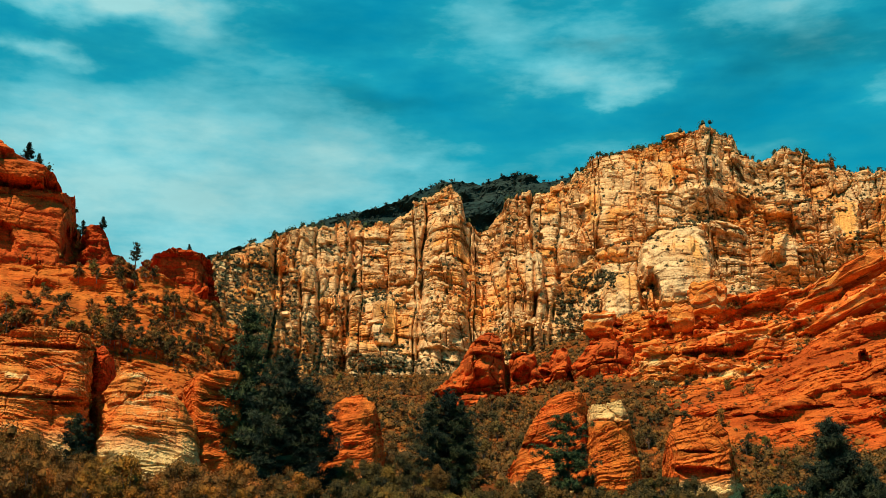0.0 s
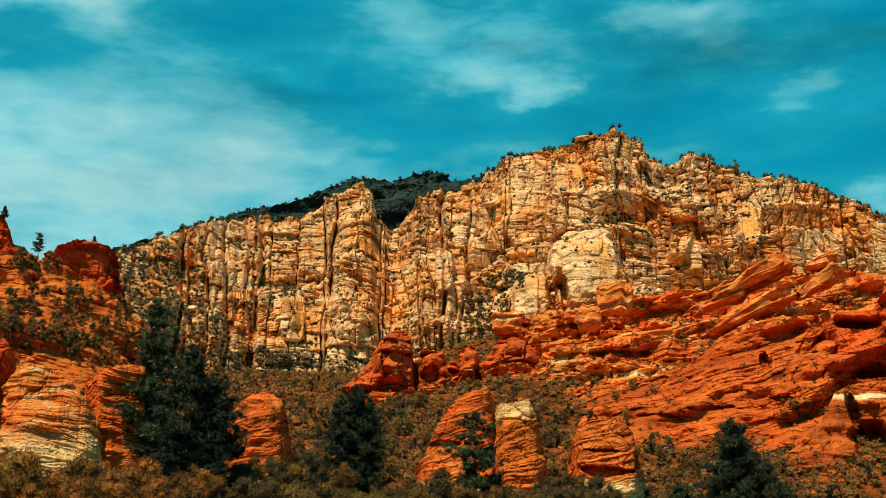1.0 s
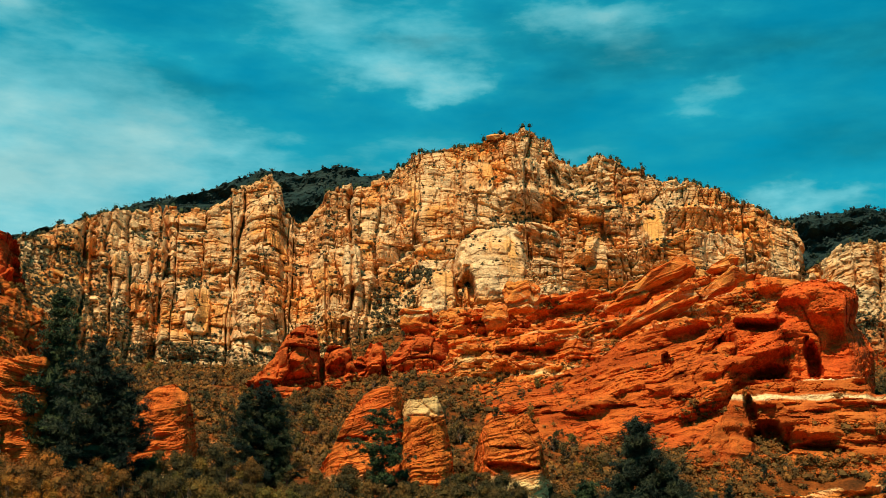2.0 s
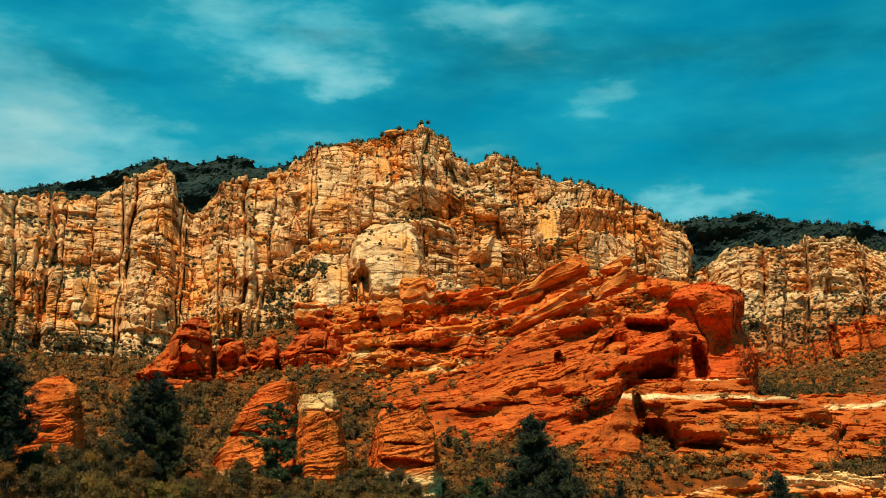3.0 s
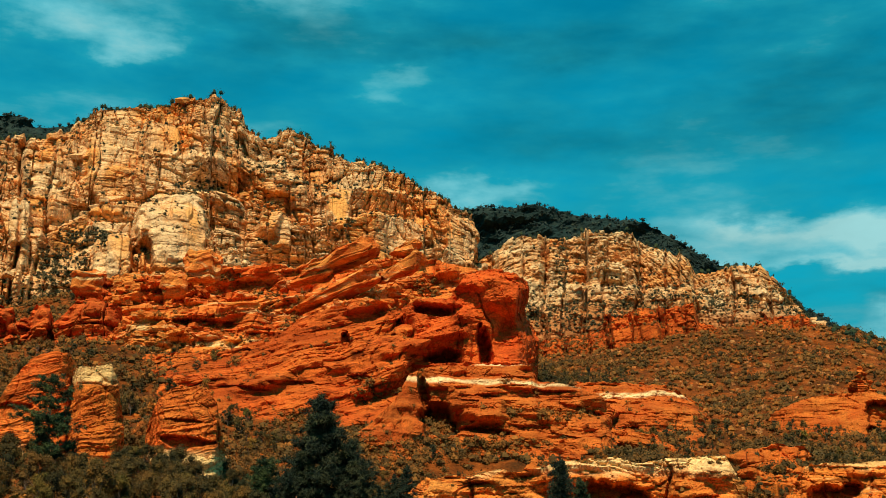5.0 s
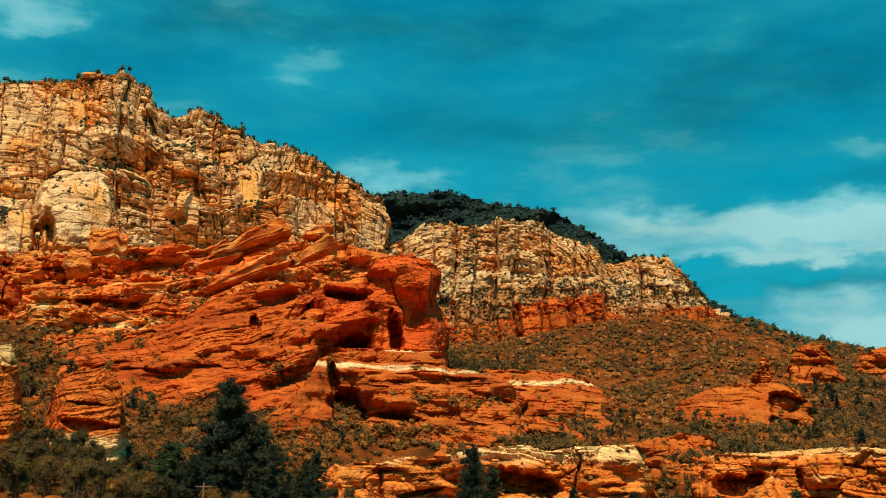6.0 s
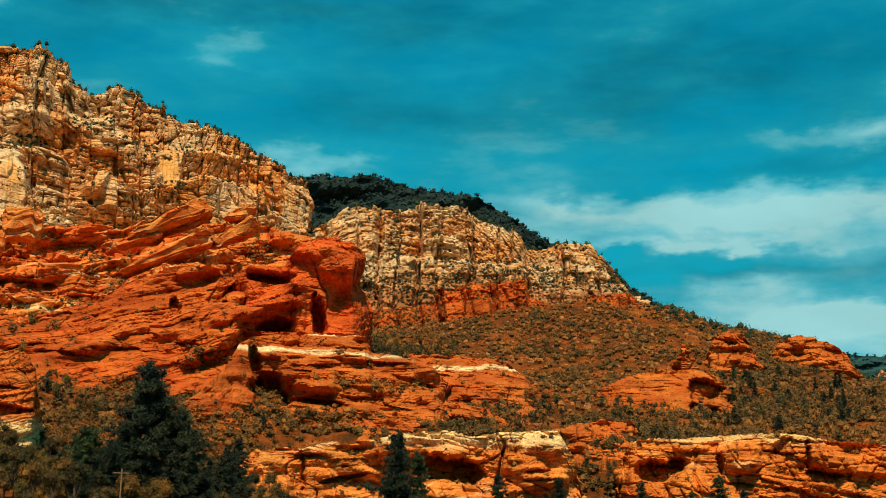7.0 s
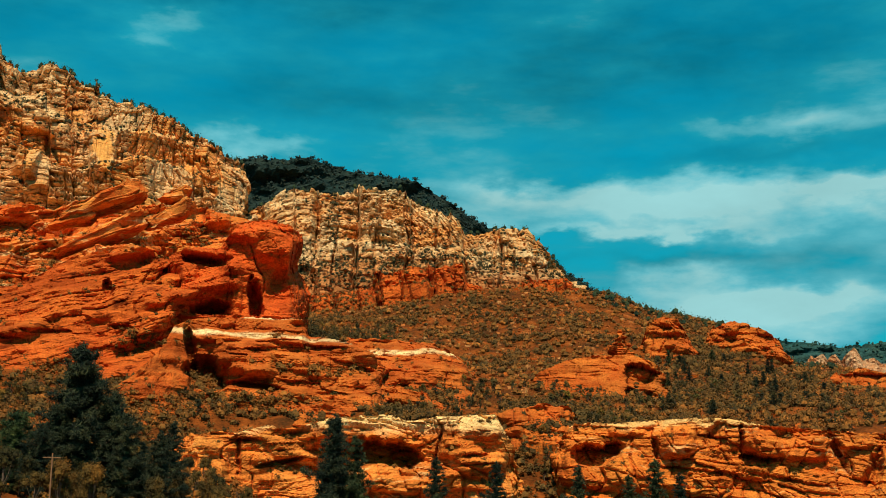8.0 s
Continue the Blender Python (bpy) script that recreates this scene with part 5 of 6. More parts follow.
for k, (tops, feet, far, label, run, mat, hollows, bulges) in enumerate(LEFT_ROCKS):
    mass("banded_rock", label, "rock", tops, feet, [(-40, far), (40, far)], run, 30, face_slick, mat, 0.24, crag=0.5 if k < 5 else 0.9, wrap=(4.0, 7.0, 3.0, 3.0, 3.5)[k] if k < 5 else 4.0, curve=(2.0, 1.8, 1.0, 1.0, 2.0)[k] if k < 5 else 1.3, relief=0.5, seed=220 + k, caves=hollows, knobs=bulges,
         face_args=dict(k=0.34, bed=1.0, tilt=0.03 if k < 5 else -0.30, rugged=0.7 if k < 5 else 0.5, line=2.4, thick=0.3, joint=0.12, grit=0.25, wave=1.7))

# the lower cliff band
mass("alcove_cliff", "low orange cliff with pale cap and dark alcove", "cliff",
    [(23.10, 1.68), (23.45, 2.65), (24.48, 2.85), (25.65, 2.84), (26.81, 3.22), (27.87, 3.03), (28.91, 3.31), (29.70, 3.55), (30.76, 3.65), (32.34, 3.77), (33.39, 3.47), (34.97, 3.72), (37.33, 3.84), (37.73, 3.14), (38.18, 2.12), (38.52, 0.85)],
    [(23.16, -1.08), (38.42, -0.90)], [(20, 365), (45, 365)], 10, 50, face_slick, mat_band_pale, 0.35, crag=0.5, wrap=6, seed=240, debris=30, block_size=0.9, scrub=50, face_args=dict(k=0.8, bed=1.4, tilt=0.05, rugged=1.0, thick=0.6, line=1.8, joint=0.4, grit=0.5, wave=1.5),
    shapes=[(32.2, 2.05, 1.6, 0.58, -12, -18, 3.2, 0.2, 0.0, 0.55), (31.5, 2.75, 1.7, 0.30, 2, 3, 3, 0.4, 0.4), (25.6, 1.9, 0.12, 1.0, 3, -4, 2, 0.7, 0.0, 0.6), (27.5, 1.55, 1.15, 0.12, 12, -6, 3, 0.3), (24.3, 1.4, 1.1, 1.2, 0, 4, 3, 0.4, 0.2),
            (28.2, 2.3, 2.3, 0.85, 7, 4, 2.6, 0.5, 0.3), (36.7, 2.2, 1.4, 1.3, 0, 4, 3, 0.3, 0.2), (36.4, 1.9, 0.7, 0.10, 5, -4, 3, 0.3), (34.6, 1.9, 0.09, 1.2, -14, -4, 3, 0.4), (29.8, 2.0, 0.5, 0.5, 20, -4, 2.5, 0.5), (32.6, 0.6, 2.0, 0.4, -4, 3, 3, 0.4)])
mass("alcove_cliff", "long low orange cliff with hollows and cracks", "cliff",
    [(40.06, 1.33), (40.51, 2.75), (40.99, 3.35), (42.03, 3.46), (43.07, 3.41), (44.62, 3.54), (46.66, 3.67), (47.92, 3.66), (49.65, 3.35), (51.85, 3.14), (53.28, 3.01), (54.88, 2.93), (57.89, 2.73), (62.18, 2.35)],
    [(39.97, -1.19), (61.82, -0.86)], [(30, 385), (75, 385)], 10, 60, face_slick, mat_band, 0.35, crag=0.5, wrap=6, seed=250, debris=40, block_size=0.9, scrub=60, face_args=dict(k=0.9, bed=1.5, tilt=0.05, rugged=0.8, thick=0.6, line=1.8, joint=0.75, grit=0.5),
    shapes=[(42.2, 2.05, 1.35, 0.50, 7, -14, 2.6, 0.3, 0.0, 0.4), (47.4, 2.9, 0.28, 0.6, -38, -5, 2, 0.7, 0.0, 0.5), (44.8, 2.3, 0.16, 0.6, 8, -5, 2, 0.6, 0.0, 0.5), (48.62, 2.6, 0.12, 0.9, -3, -6, 2.4, 0.6, 0.0, 0.5), (49.3, 1.86, 0.75, 0.15, -8, -5, 2.4, 0.5, 0.0, 0.5),
            (49.6, 2.5, 0.85, 0.6, 0, 5, 3, 0.4, 0.5), (45.8, 2.6, 0.8, 0.75, 0, 4, 3, 0.4, 0.4), (51.4, 2.35, 1.1, 0.65, 0, 4, 3, 0.4, 0.4), (52.75, 2.35, 0.25, 0.6, 20, -6, 2.4, 0.6, 0.0, 0.5), (54.3, 1.4, 0.35, 1.0, -20, -8, 2.4, 0.6, 0.0, 0.5),
            (46.5, 1.3, 2.4, 0.10, -5, -2.5, 3, 0.5, 0.0, 0.6), (43.6, 3.15, 0.9, 0.28, 0, 3, 3, 0.4, 0.4), (50.6, 0.9, 2.0, 0.12, -10, -2.5, 3, 0.5, 0.0, 0.6), (53.6, 2.6, 0.8, 0.3, 0, 4, 3, 0.4, 0.5)])


# ---- trees and scrub ----
def leaf_quads(centres, size, rng, up=0.3, slim=0.7):
    """One small tilted leaf spray at each centre."""
    n = len(centres)
    a = rng.normal(size=(n, 3)); a[:, 2] *= 0.6
    a /= np.linalg.norm(a, axis=1, keepdims=True)
    b = rng.normal(size=(n, 3)); b[:, 2] += up
    b -= a * (a * b).sum(1, keepdims=True)
    b /= np.linalg.norm(b, axis=1, keepdims=True)
    s = (size * rng.uniform(0.6, 1.3, n))[:, None]
    a, b = a * s, b * s * slim
    V = np.stack([centres - a - 0.4 * b, centres + 0.2 * a - b, centres + a + 0.4 * b, centres - 0.2 * a + b], 1)
    return V.reshape(-1, 3), np.arange(4 * n).reshape(-1, 4)


def limb(p, q, r0, r1, n=6):
    """A tapered limb from p to q."""
    p, q = np.array(p, float), np.array(q, float)
    d = (q - p) / np.linalg.norm(q - p)
    s = np.cross(d, (0.3, 0.9, 0.2)); s /= np.linalg.norm(s)
    t = np.cross(d, s)
    ang = np.linspace(0, 2 * np.pi, n, endpoint=False)[:, None]
    ring = np.cos(ang) * s + np.sin(ang) * t
    V = np.concatenate([p + ring * r0, q + ring * r1])
    i = np.arange(n); j = (i + 1) % n
    return V, np.stack([i, j, j + n, i + n], 1)


def join(pieces):
    V, Q, k = [], [], 0
    for v, q in pieces:
        V.append(v), Q.append(q + k)
        k += len(v)
    return np.concatenate(V), np.concatenate(Q)


def join_wood(pieces):
    """Stem and limbs as one body: each limb grows out of the wood already there."""
    V, Q = pieces[0]
    for v, q in pieces[1:]:
        near = np.argsort(((V - v[:len(v) // 2].mean(0)) ** 2).sum(1))[:2]
        k = len(V)
        V, Q = np.concatenate([V, v]), np.concatenate([Q, q + k, [[near[0], near[1], k, k + 1]]])
    return V, Q


def cores(centres, half, rng):
    """The dense inside of a bush: a small uneven ball at each centre."""
    n = len(centres)
    lat = np.radians([-70, -15, 35, 80])
    lon = np.linspace(0, 2 * np.pi, 6, endpoint=False)
    ball = np.stack([np.outer(np.cos(lat), np.cos(lon)), np.outer(np.cos(lat), np.sin(lon)), np.outer(np.sin(lat), np.ones(6))], -1).reshape(-1, 3)
    V = centres[:, None, :] + ball[None] * rng.uniform(0.7, 1.2, (n, 24, 1)) * half[:, None, :]
    Q = np.arange(n)[:, None, None] * 24 + grid_quads(4, 6, True)[None]
    return V.reshape(-1, 3), Q.reshape(-1, 4)


def needle_tufts(centres, radius, count, length, rng):
    """Brushes of long needles, standing out from each centre and turned upwards."""
    n = len(centres)
    p = rng.normal(size=(n, count, 3))
    p[:, :, 2] += 0.35
    p /= np.linalg.norm(p, axis=2, keepdims=True)
    at = (centres[:, None, :] + p * (radius[:, None, None] * rng.uniform(0.25, 1.0, (n, count, 1))) * np.array([1.15, 1.15, 0.75])).reshape(-1, 3)
    a = p.reshape(-1, 3) + rng.normal(size=(n * count, 3)) * 0.35
    a /= np.linalg.norm(a, axis=1, keepdims=True)
    b = np.cross(a, rng.normal(size=a.shape))
    b /= np.linalg.norm(b, axis=1, keepdims=True)
    a, b = a * length * rng.uniform(0.6, 1.2, (len(a), 1)), b * length * 0.16
    V = np.stack([at - a - b, at - a + b, at + a + b * 0.6, at + a - b * 0.6], 1)
    return V.reshape(-1, 3), np.arange(4 * len(at)).reshape(-1, 4)


def pine_meshes(h, seed, spread=0.2, bare=0.12, open_=1.0, round_=0.5):
    """A ponderosa: uneven whorls of upturned limbs that carry separate brushes of needles, with gaps between."""
    rng = np.random.default_rng(seed)
    bend = np.array([rng.normal(0, 0.012), rng.normal(0, 0.012), 0]) * h
    axis = lambda z: bend * (z / h) ** 2 + np.array([0, 0, z])
    knots = [axis(h * f) for f in (0.0, 0.3, 0.55, 0.8, 0.985)]
    knots[0] = knots[0] - np.array([0, 0, 1.5])
    girth = [h * 0.018 + 0.05, h * 0.015, h * 0.011, h * 0.006, 0.03]
    wood = [limb(knots[k], knots[k + 1], girth[k], girth[k + 1], 8) for k in range(4)]
    tufts, sizes, hearts, halves = [], [], [], []
    lobes = rng.uniform(0, 2 * np.pi, 3)
    z = h * bare
    while z < h * 0.975:
        f = (z / h - bare) / (1 - bare)
        reach = h * spread * (1 - f) ** round_ * (0.55 + 0.45 * min(1, f * 3.5)) * rng.uniform(0.8, 1.2) + 0.35
        if open_ < 1.15:
            hearts.append(axis(z) + np.array([0, 0, 0.1 * reach])), halves.append([reach * 0.30, reach * 0.30, h * 0.035])
        turn = rng.uniform(0, 2 * np.pi)
        count = rng.integers(4, 7)
        for k in range(count):
            a = turn + 2 * np.pi * k / count + rng.normal(0, 0.3)
            ln = reach * rng.uniform(0.55, 1.15) * (1 + 0.28 * math.sin(2 * a + lobes[0] + 5 * f) + 0.15 * math.sin(3 * a + lobes[1] - 9 * f))
            rise = rng.uniform(-0.05, 0.42) + 0.25 * f
            root, tip = axis(z), axis(z) + np.array([math.cos(a) * ln, math.sin(a) * ln, ln * rise])
            mid = root * 0.5 + tip * 0.5 - np.array([0, 0, 0.08 * ln])
            if ln > 0.7:
                wood.append(limb(root, mid, 0.03 + 0.014 * ln, 0.02 + 0.008 * ln, 5))
                wood.append(limb(mid, tip, 0.02 + 0.008 * ln, 0.012, 4))
            steps = max(2, int(ln / (0.62 * open_)))
            for t in np.linspace(1.0, 0.35, steps):
                c = root * (1 - t) + tip * t - np.array([0, 0, 0.3 * ln * t * (1 - t)])
                for _ in range(2 if t < 0.98 else 1):
                    tufts.append(c + rng.normal(size=3) * (0.15 + 0.10 * ln) * np.array([1, 1, 0.45]))
                    sizes.append(rng.uniform(0.38, 0.72) * (0.8 + 0.02 * h))
        z += h * 0.047 * rng.uniform(0.55, 1.5) * open_ + 0.12
    top = axis(h * 0.985)
    for _ in range(5):
        tufts.append(top + rng.normal(size=3) * 0.25), sizes.append(0.5)
    V, Q = needle_tufts(np.array(tufts), np.array(sizes), 46, 0.30, rng)
    if hearts:
        V, Q = join([(V, Q), cores(np.array(hearts), np.array(halves), rng)])
    wv, wq = join_wood(wood)
    return mesh_from("trunk", wv, wq, mat_bark, True), mesh_from("crown", V, Q, mat_pine)


def oak_meshes(h, seed, material, dense=1.0):
    """A scrub oak: several crooked stems, and clumps of small leaves of uneven size with sky between."""
    rng = np.random.default_rng(seed)
    wood = [limb((0, 0, -1), (0.02 * h, 0, h * 0.3), h * 0.03, h * 0.022, 6)]
    tips, hearts, halves, rads = [], [], [], []
    for _ in range(rng.integers(11, 16)):
        a, up = rng.uniform(0, 2 * np.pi), rng.uniform(0.22, 0.9)
        c = np.array([math.cos(a), math.sin(a), 0]) * h * rng.uniform(0.05, 0.46) * (1.15 - 0.75 * up) + np.array([0, 0, h * up])
        knee = np.array([c[0] * 0.5, c[1] * 0.5, h * (0.2 + 0.35 * up)])
        wood.append(limb((0.02 * h, 0, h * 0.22), knee, h * 0.014, h * 0.009, 5))
        wood.append(limb(knee, c, h * 0.009, 0.015, 4))
        rad = h * rng.uniform(0.09, 0.19)
        tips.append(c), rads.append(rad)
        hearts.append(c), halves.append([rad * 0.6, rad * 0.6, rad * 0.5])
    centres = []
    for c, rad in zip(tips, rads):
        n = int(1700 * dense * rad / h)
        p = rng.normal(size=(n, 3))
        p /= np.linalg.norm(p, axis=1, keepdims=True)
        centres.append(c + p * rad * rng.uniform(0.62, 1.2, (n, 1)) * np.array([1.0, 1.0, 0.85]))
    V, Q = join([leaf_quads(np.concatenate(centres), (0.055 + 0.004 * h) * dense ** -0.42, rng), cores(np.array(hearts), np.array(halves), rng)])
    wv, wq = join_wood(wood)
    return mesh_from("trunk", wv, wq, mat_bark, True), mesh_from("crown", V, Q, material)


def tree(name, meshes, az, r, z, scale, turn, label, category, group, wide=1.0):
    base = new(name)
    x, y, _ = polar(az, r, 0.0)
    base.matrix_world = pose(x, y, z, 0, 0, turn) @ Matrix.Diagonal((scale * wide, scale * wide, scale, 1))
    part("trunk", meshes[0], base)
    part("crown", meshes[1], base)
    return tagged(base, label, category, group)


PINES = [pine_meshes(20, 301, 0.30, 0.05, 1.0, 0.62), pine_meshes(20, 302, 0.21, 0.08, 1.0, 0.80), pine_meshes(20, 303, 0.35, 0.06, 0.90, 0.70), pine_meshes(20, 304, 0.30, 0.26, 1.25, 0.42)]
# heading, height of the tip, distance, kind
PINE_SPOTS = [
    *[(a, e, 300, 1) for a, e in [(-9.31, 11.93), (-9.66, 9.45)]],
    *[(a, e, 262, 0) for a, e in [(-7.47, 9.99), (-6.6, 8.7)]],
    *[(a, e, 292, 0) for a, e in [(0.16, 8.24), (-0.38, 7.83), (0.85, 7.65)]],
    *[(a, e, 282, 3) for a, e in [(5.94, 6.97)]],
    *[(a, e, 250, 2) for a, e in [(18.07, 6.39), (15.4, 3.6), (17.2, 4.0), (19.3, 4.4)]],
    *[(a, e, 244, 0) for a, e in [(16.4, 3.1), (20.0, 3.6), (21.5, 2.9), (14.5, 2.7)]],
    *[(a, e, 255, 0) for a, e in [(-17.01, 6.73)]],
    *[(a, e, 262, 1) for a, e in [(22.15, 3.3), (20.9, 2.3), (29.25, 3.70), (30.18, 2.76)]],
    *[(a, e, 300, 1) for a, e in [(29.54, 3.47), (34.22, 1.81), (36.94, 1.64), (44.12, 1.81), (42.97, 1.13), (45.24, 1.19), (40.68, 1.54)]],
]
for a, e, r, h, kind in ((*[(-14.97, 13.82)][0], 474, 9.5, 3), (*[(-20.28, 18.26)][0], 487, 7.5, 2), (*[(-19.79, 17.96)][0], 487, 6.0, 2), (*[(-16.61, 15.43)][0], 474, 5.0, 2), (*[(-17.52, 15.09)][0], 478, 6.0, 0), (*[(-12.48, 14.58)][0], 478, 3.5, 2)):
    tree("pine_tree", PINES[kind], a, r, EYE + r * math.tan(radians(e)) - 0.8, h / 20, 40 * kind + 10 * h, "small pine on the red rock skyline", "tree", "pines on the red rocks")
rng = np.random.default_rng(7)
for a, e, r, kind in PINE_SPOTS:
    z = float(ground_z(a, r)) - 0.3
    h = EYE + r * math.tan(radians(e)) - z
    tree("pine_tree", PINES[kind], a, r, z, max(4.0, h) / 20, rng.uniform(0, 360), "tall dark green pine on the valley slope", "tree", "pines on the valley slope")

POLE = [(16.73, 1.94)][0]
OAKS = [oak_meshes(5, 320 + k, mat_oak) for k in range(5)]
OLIVES = [oak_meshes(5, 330 + k, mat_olive) for k in range(4)]
for k in range(300):
    a, r = (rng.uniform(-23, 24) if k % 3 else rng.uniform(20, 58)), (rng.uniform(205, 300) if k % 2 else rng.uniform(230, 370))
    h = rng.uniform(5.0, 10.5)
    if a > 21:
        r, h = r + 40, h * 0.75
    if 0 < a < 18:
        h *= 0.8
    if abs(a - POLE[0]) < 1.0 and r < 240:
        r += 45
    tree("scrub_oak", OAKS[k % 5] if a < -6 + 3 * math.sin(k) else OLIVES[k % 4], a, r, float(ground_z(a, r)) - 0.2, h / 5, rng.uniform(0, 360), "olive and rust coloured scrub oak", "tree", "scrub oaks on the valley slope", rng.uniform(0.65, 1.0))

def grove(name, label, kinds, n, a0, a1, r0, r1, h0, h1, seed, group, category="shrub", patch=-9.0):
    """Bushes or small trees over a stretch of ground."""
    rng = np.random.default_rng(seed)
    for k in range(n):
        a, r = rng.uniform(a0, a1), rng.uniform(r0, r1)
        x, y, _ = polar(a, r, 0.0)
        if float(fbm(x / 22, y / 22, seed, 3)) > patch:
            tree(name, kinds[k % len(kinds)], a, r, float(ground_z(a, r)) - 0.25, rng.uniform(h0, h1) / 5, rng.uniform(0, 360), label, category, group, rng.uniform(0.62, 1.0))


BROWN = [oak_meshes(5, 360 + k, mat_brown) for k in range(3)]
FAR_BROWN = [oak_meshes(5, 370 + k, mat_brown, 0.3) for k in range(4)]
FAR_OLIVE = [oak_meshes(5, 380 + k, mat_olive, 0.3) for k in range(4)]
grove("rust_oak", "rust and olive oak in the thicket on the valley floor", OAKS + BROWN, 115, -24, -7.0, 212, 266, 6.0, 11.5, 71, "oaks in the thicket", "tree")
grove("rust_oak", "tall rust and olive oak beside the banded rock", BROWN + OAKS, 16, -24, -18.2, 235, 268, 10, 15, 77, "oaks in the thicket", "tree")
grove("olive_oak", "dull olive oak in the thicket below the slabs", OLIVES, 120, -5, 19, 212, 292, 5.5, 10.5, 79, "olive oaks in the thicket", "tree")
grove("foot_oak", "brown oak at the foot of the pale cliff", FAR_BROWN + FAR_OLIVE[:1], 150, -12, 8, 540, 760, 4.0, 9.0, 78, "oaks at the cliff foot", "tree", -0.3)
grove("thicket_bush", "brown and olive bush on the slope under the cliff", FAR_BROWN + FAR_OLIVE[:2], 250, -9, 16, 318, 520, 3.5, 9.5, 72, "bushes under the cliff", patch=-0.25)
grove("bench_bush", "dark olive bush on the bench above the low cliff", FAR_OLIVE + FAR_BROWN[:1], 250, 15, 58, 378, 445, 2.6, 6.0, 73, "bushes on the bench", patch=-0.2)
grove("gully_oak", "dull green oak beside the banded knob", OLIVES, 5, 13.5, 14.8, 286, 302, 5.5, 8.0, 82, "oaks below the low cliff", "tree")
grove("prow_bush", "olive bush at the foot of the rock shelf", FAR_OLIVE + FAR_BROWN[:1], 70, 17.5, 25.5, 310, 382, 3.5, 7.5, 81, "bushes below the shelf")
grove("gully_oak", "dull green oak in front of the low cliff", OLIVES, 60, 19, 57, 285, 352, 5.0, 8.5, 74, "oaks below the low cliff", "tree")
ramp_trees = [f for f in FOOTHOLDS if f[3] == 1.7]
FOOTHOLDS[:] = [f for f in FOOTHOLDS if f[3] != 1.7]
for k, (a, r, z, _) in enumerate(ramp_trees[::3]):
    tree("shrub", (FAR_BROWN + FAR_OLIVE)[k % 6], a, r, z - 0.2, rng.uniform(2.4, 6.0) / 5, rng.uniform(0, 360), "brown and olive shrub rooted in the slickrock", "shrub", "shrubs on the slickrock slope")

JUNIPER_SPOTS = [(29.30, 8.47), (29.90, 8.78), (29.65, 9.53), (30.50, 8.18), (31.18, 8.44), (31.97, 8.03), (30.26, 9.20), (29.21, 9.06), (31.43, 7.85)] + [(29.36, 7.55), (30.58, 6.92), (31.65, 6.41), (32.20, 5.76), (33.27, 5.91), (34.87, 5.67), (36.47, 6.22), (44.73, 7.28), (45.49, 6.22), (46.25, 5.69), (47.28, 5.55), (48.33, 6.19), (49.08, 5.92), (50.08, 5.65), (51.34, 5.76), (52.07, 5.49)]
JUNIPERS = [oak_meshes(5, 340 + k, mat_juniper, 0.3) for k in range(4)]
grove("hill_juniper", "dark juniper among scrub on the hillside", JUNIPERS, 120, 41, 57, 470, 690, 3.0, 6.5, 75, "junipers on the hillside", "tree", -0.15)
grove("hill_juniper", "dark juniper in the gully beside the bluff", JUNIPERS + FAR_OLIVE, 150, 28.8, 33.5, 490, 690, 3.5, 7.5, 76, "junipers on the hillside", "tree")
for k in range(170):
    a, r = rng.uniform(-23, 58), rng.uniform(395, 640)
    tree("juniper", JUNIPERS[k % 4], a, r, float(ground_z(a, r)) - 0.2, rng.uniform(2.5, 6.5) / 5, rng.uniform(0, 360), "small dark green juniper on the rocky slope", "tree", "junipers on the slope")

for k in range(26):
    a, r = rng.uniform(45.5, 53), rng.uniform(480, 660)
    tree("pine_tree", PINES[k % 3], a, r, float(ground_z(a, r)) - 0.3, rng.uniform(5.5, 9.5) / 20, rng.uniform(0, 360), "small dark pine among scrub on the bench", "tree", "small pines on the bench")
grove("terrace_bush", "dark olive bush on the rock terrace", FAR_OLIVE + JUNIPERS, 230, 30, 47, 400, 520, 2.5, 6.2, 80, "bushes on the terrace", patch=-0.1)
for k, (a, e) in enumerate(JUNIPER_SPOTS):
    r = float(np.interp(e, [4.2, 8.0], [470, 600]))
    tree("juniper", JUNIPERS[k % 4], a, r, float(ground_z(a, r)) - 0.2, rng.uniform(4.5, 7.5) / 5, rng.uniform(0, 360), "dark green juniper on the bench", "tree", "junipers on the slope")


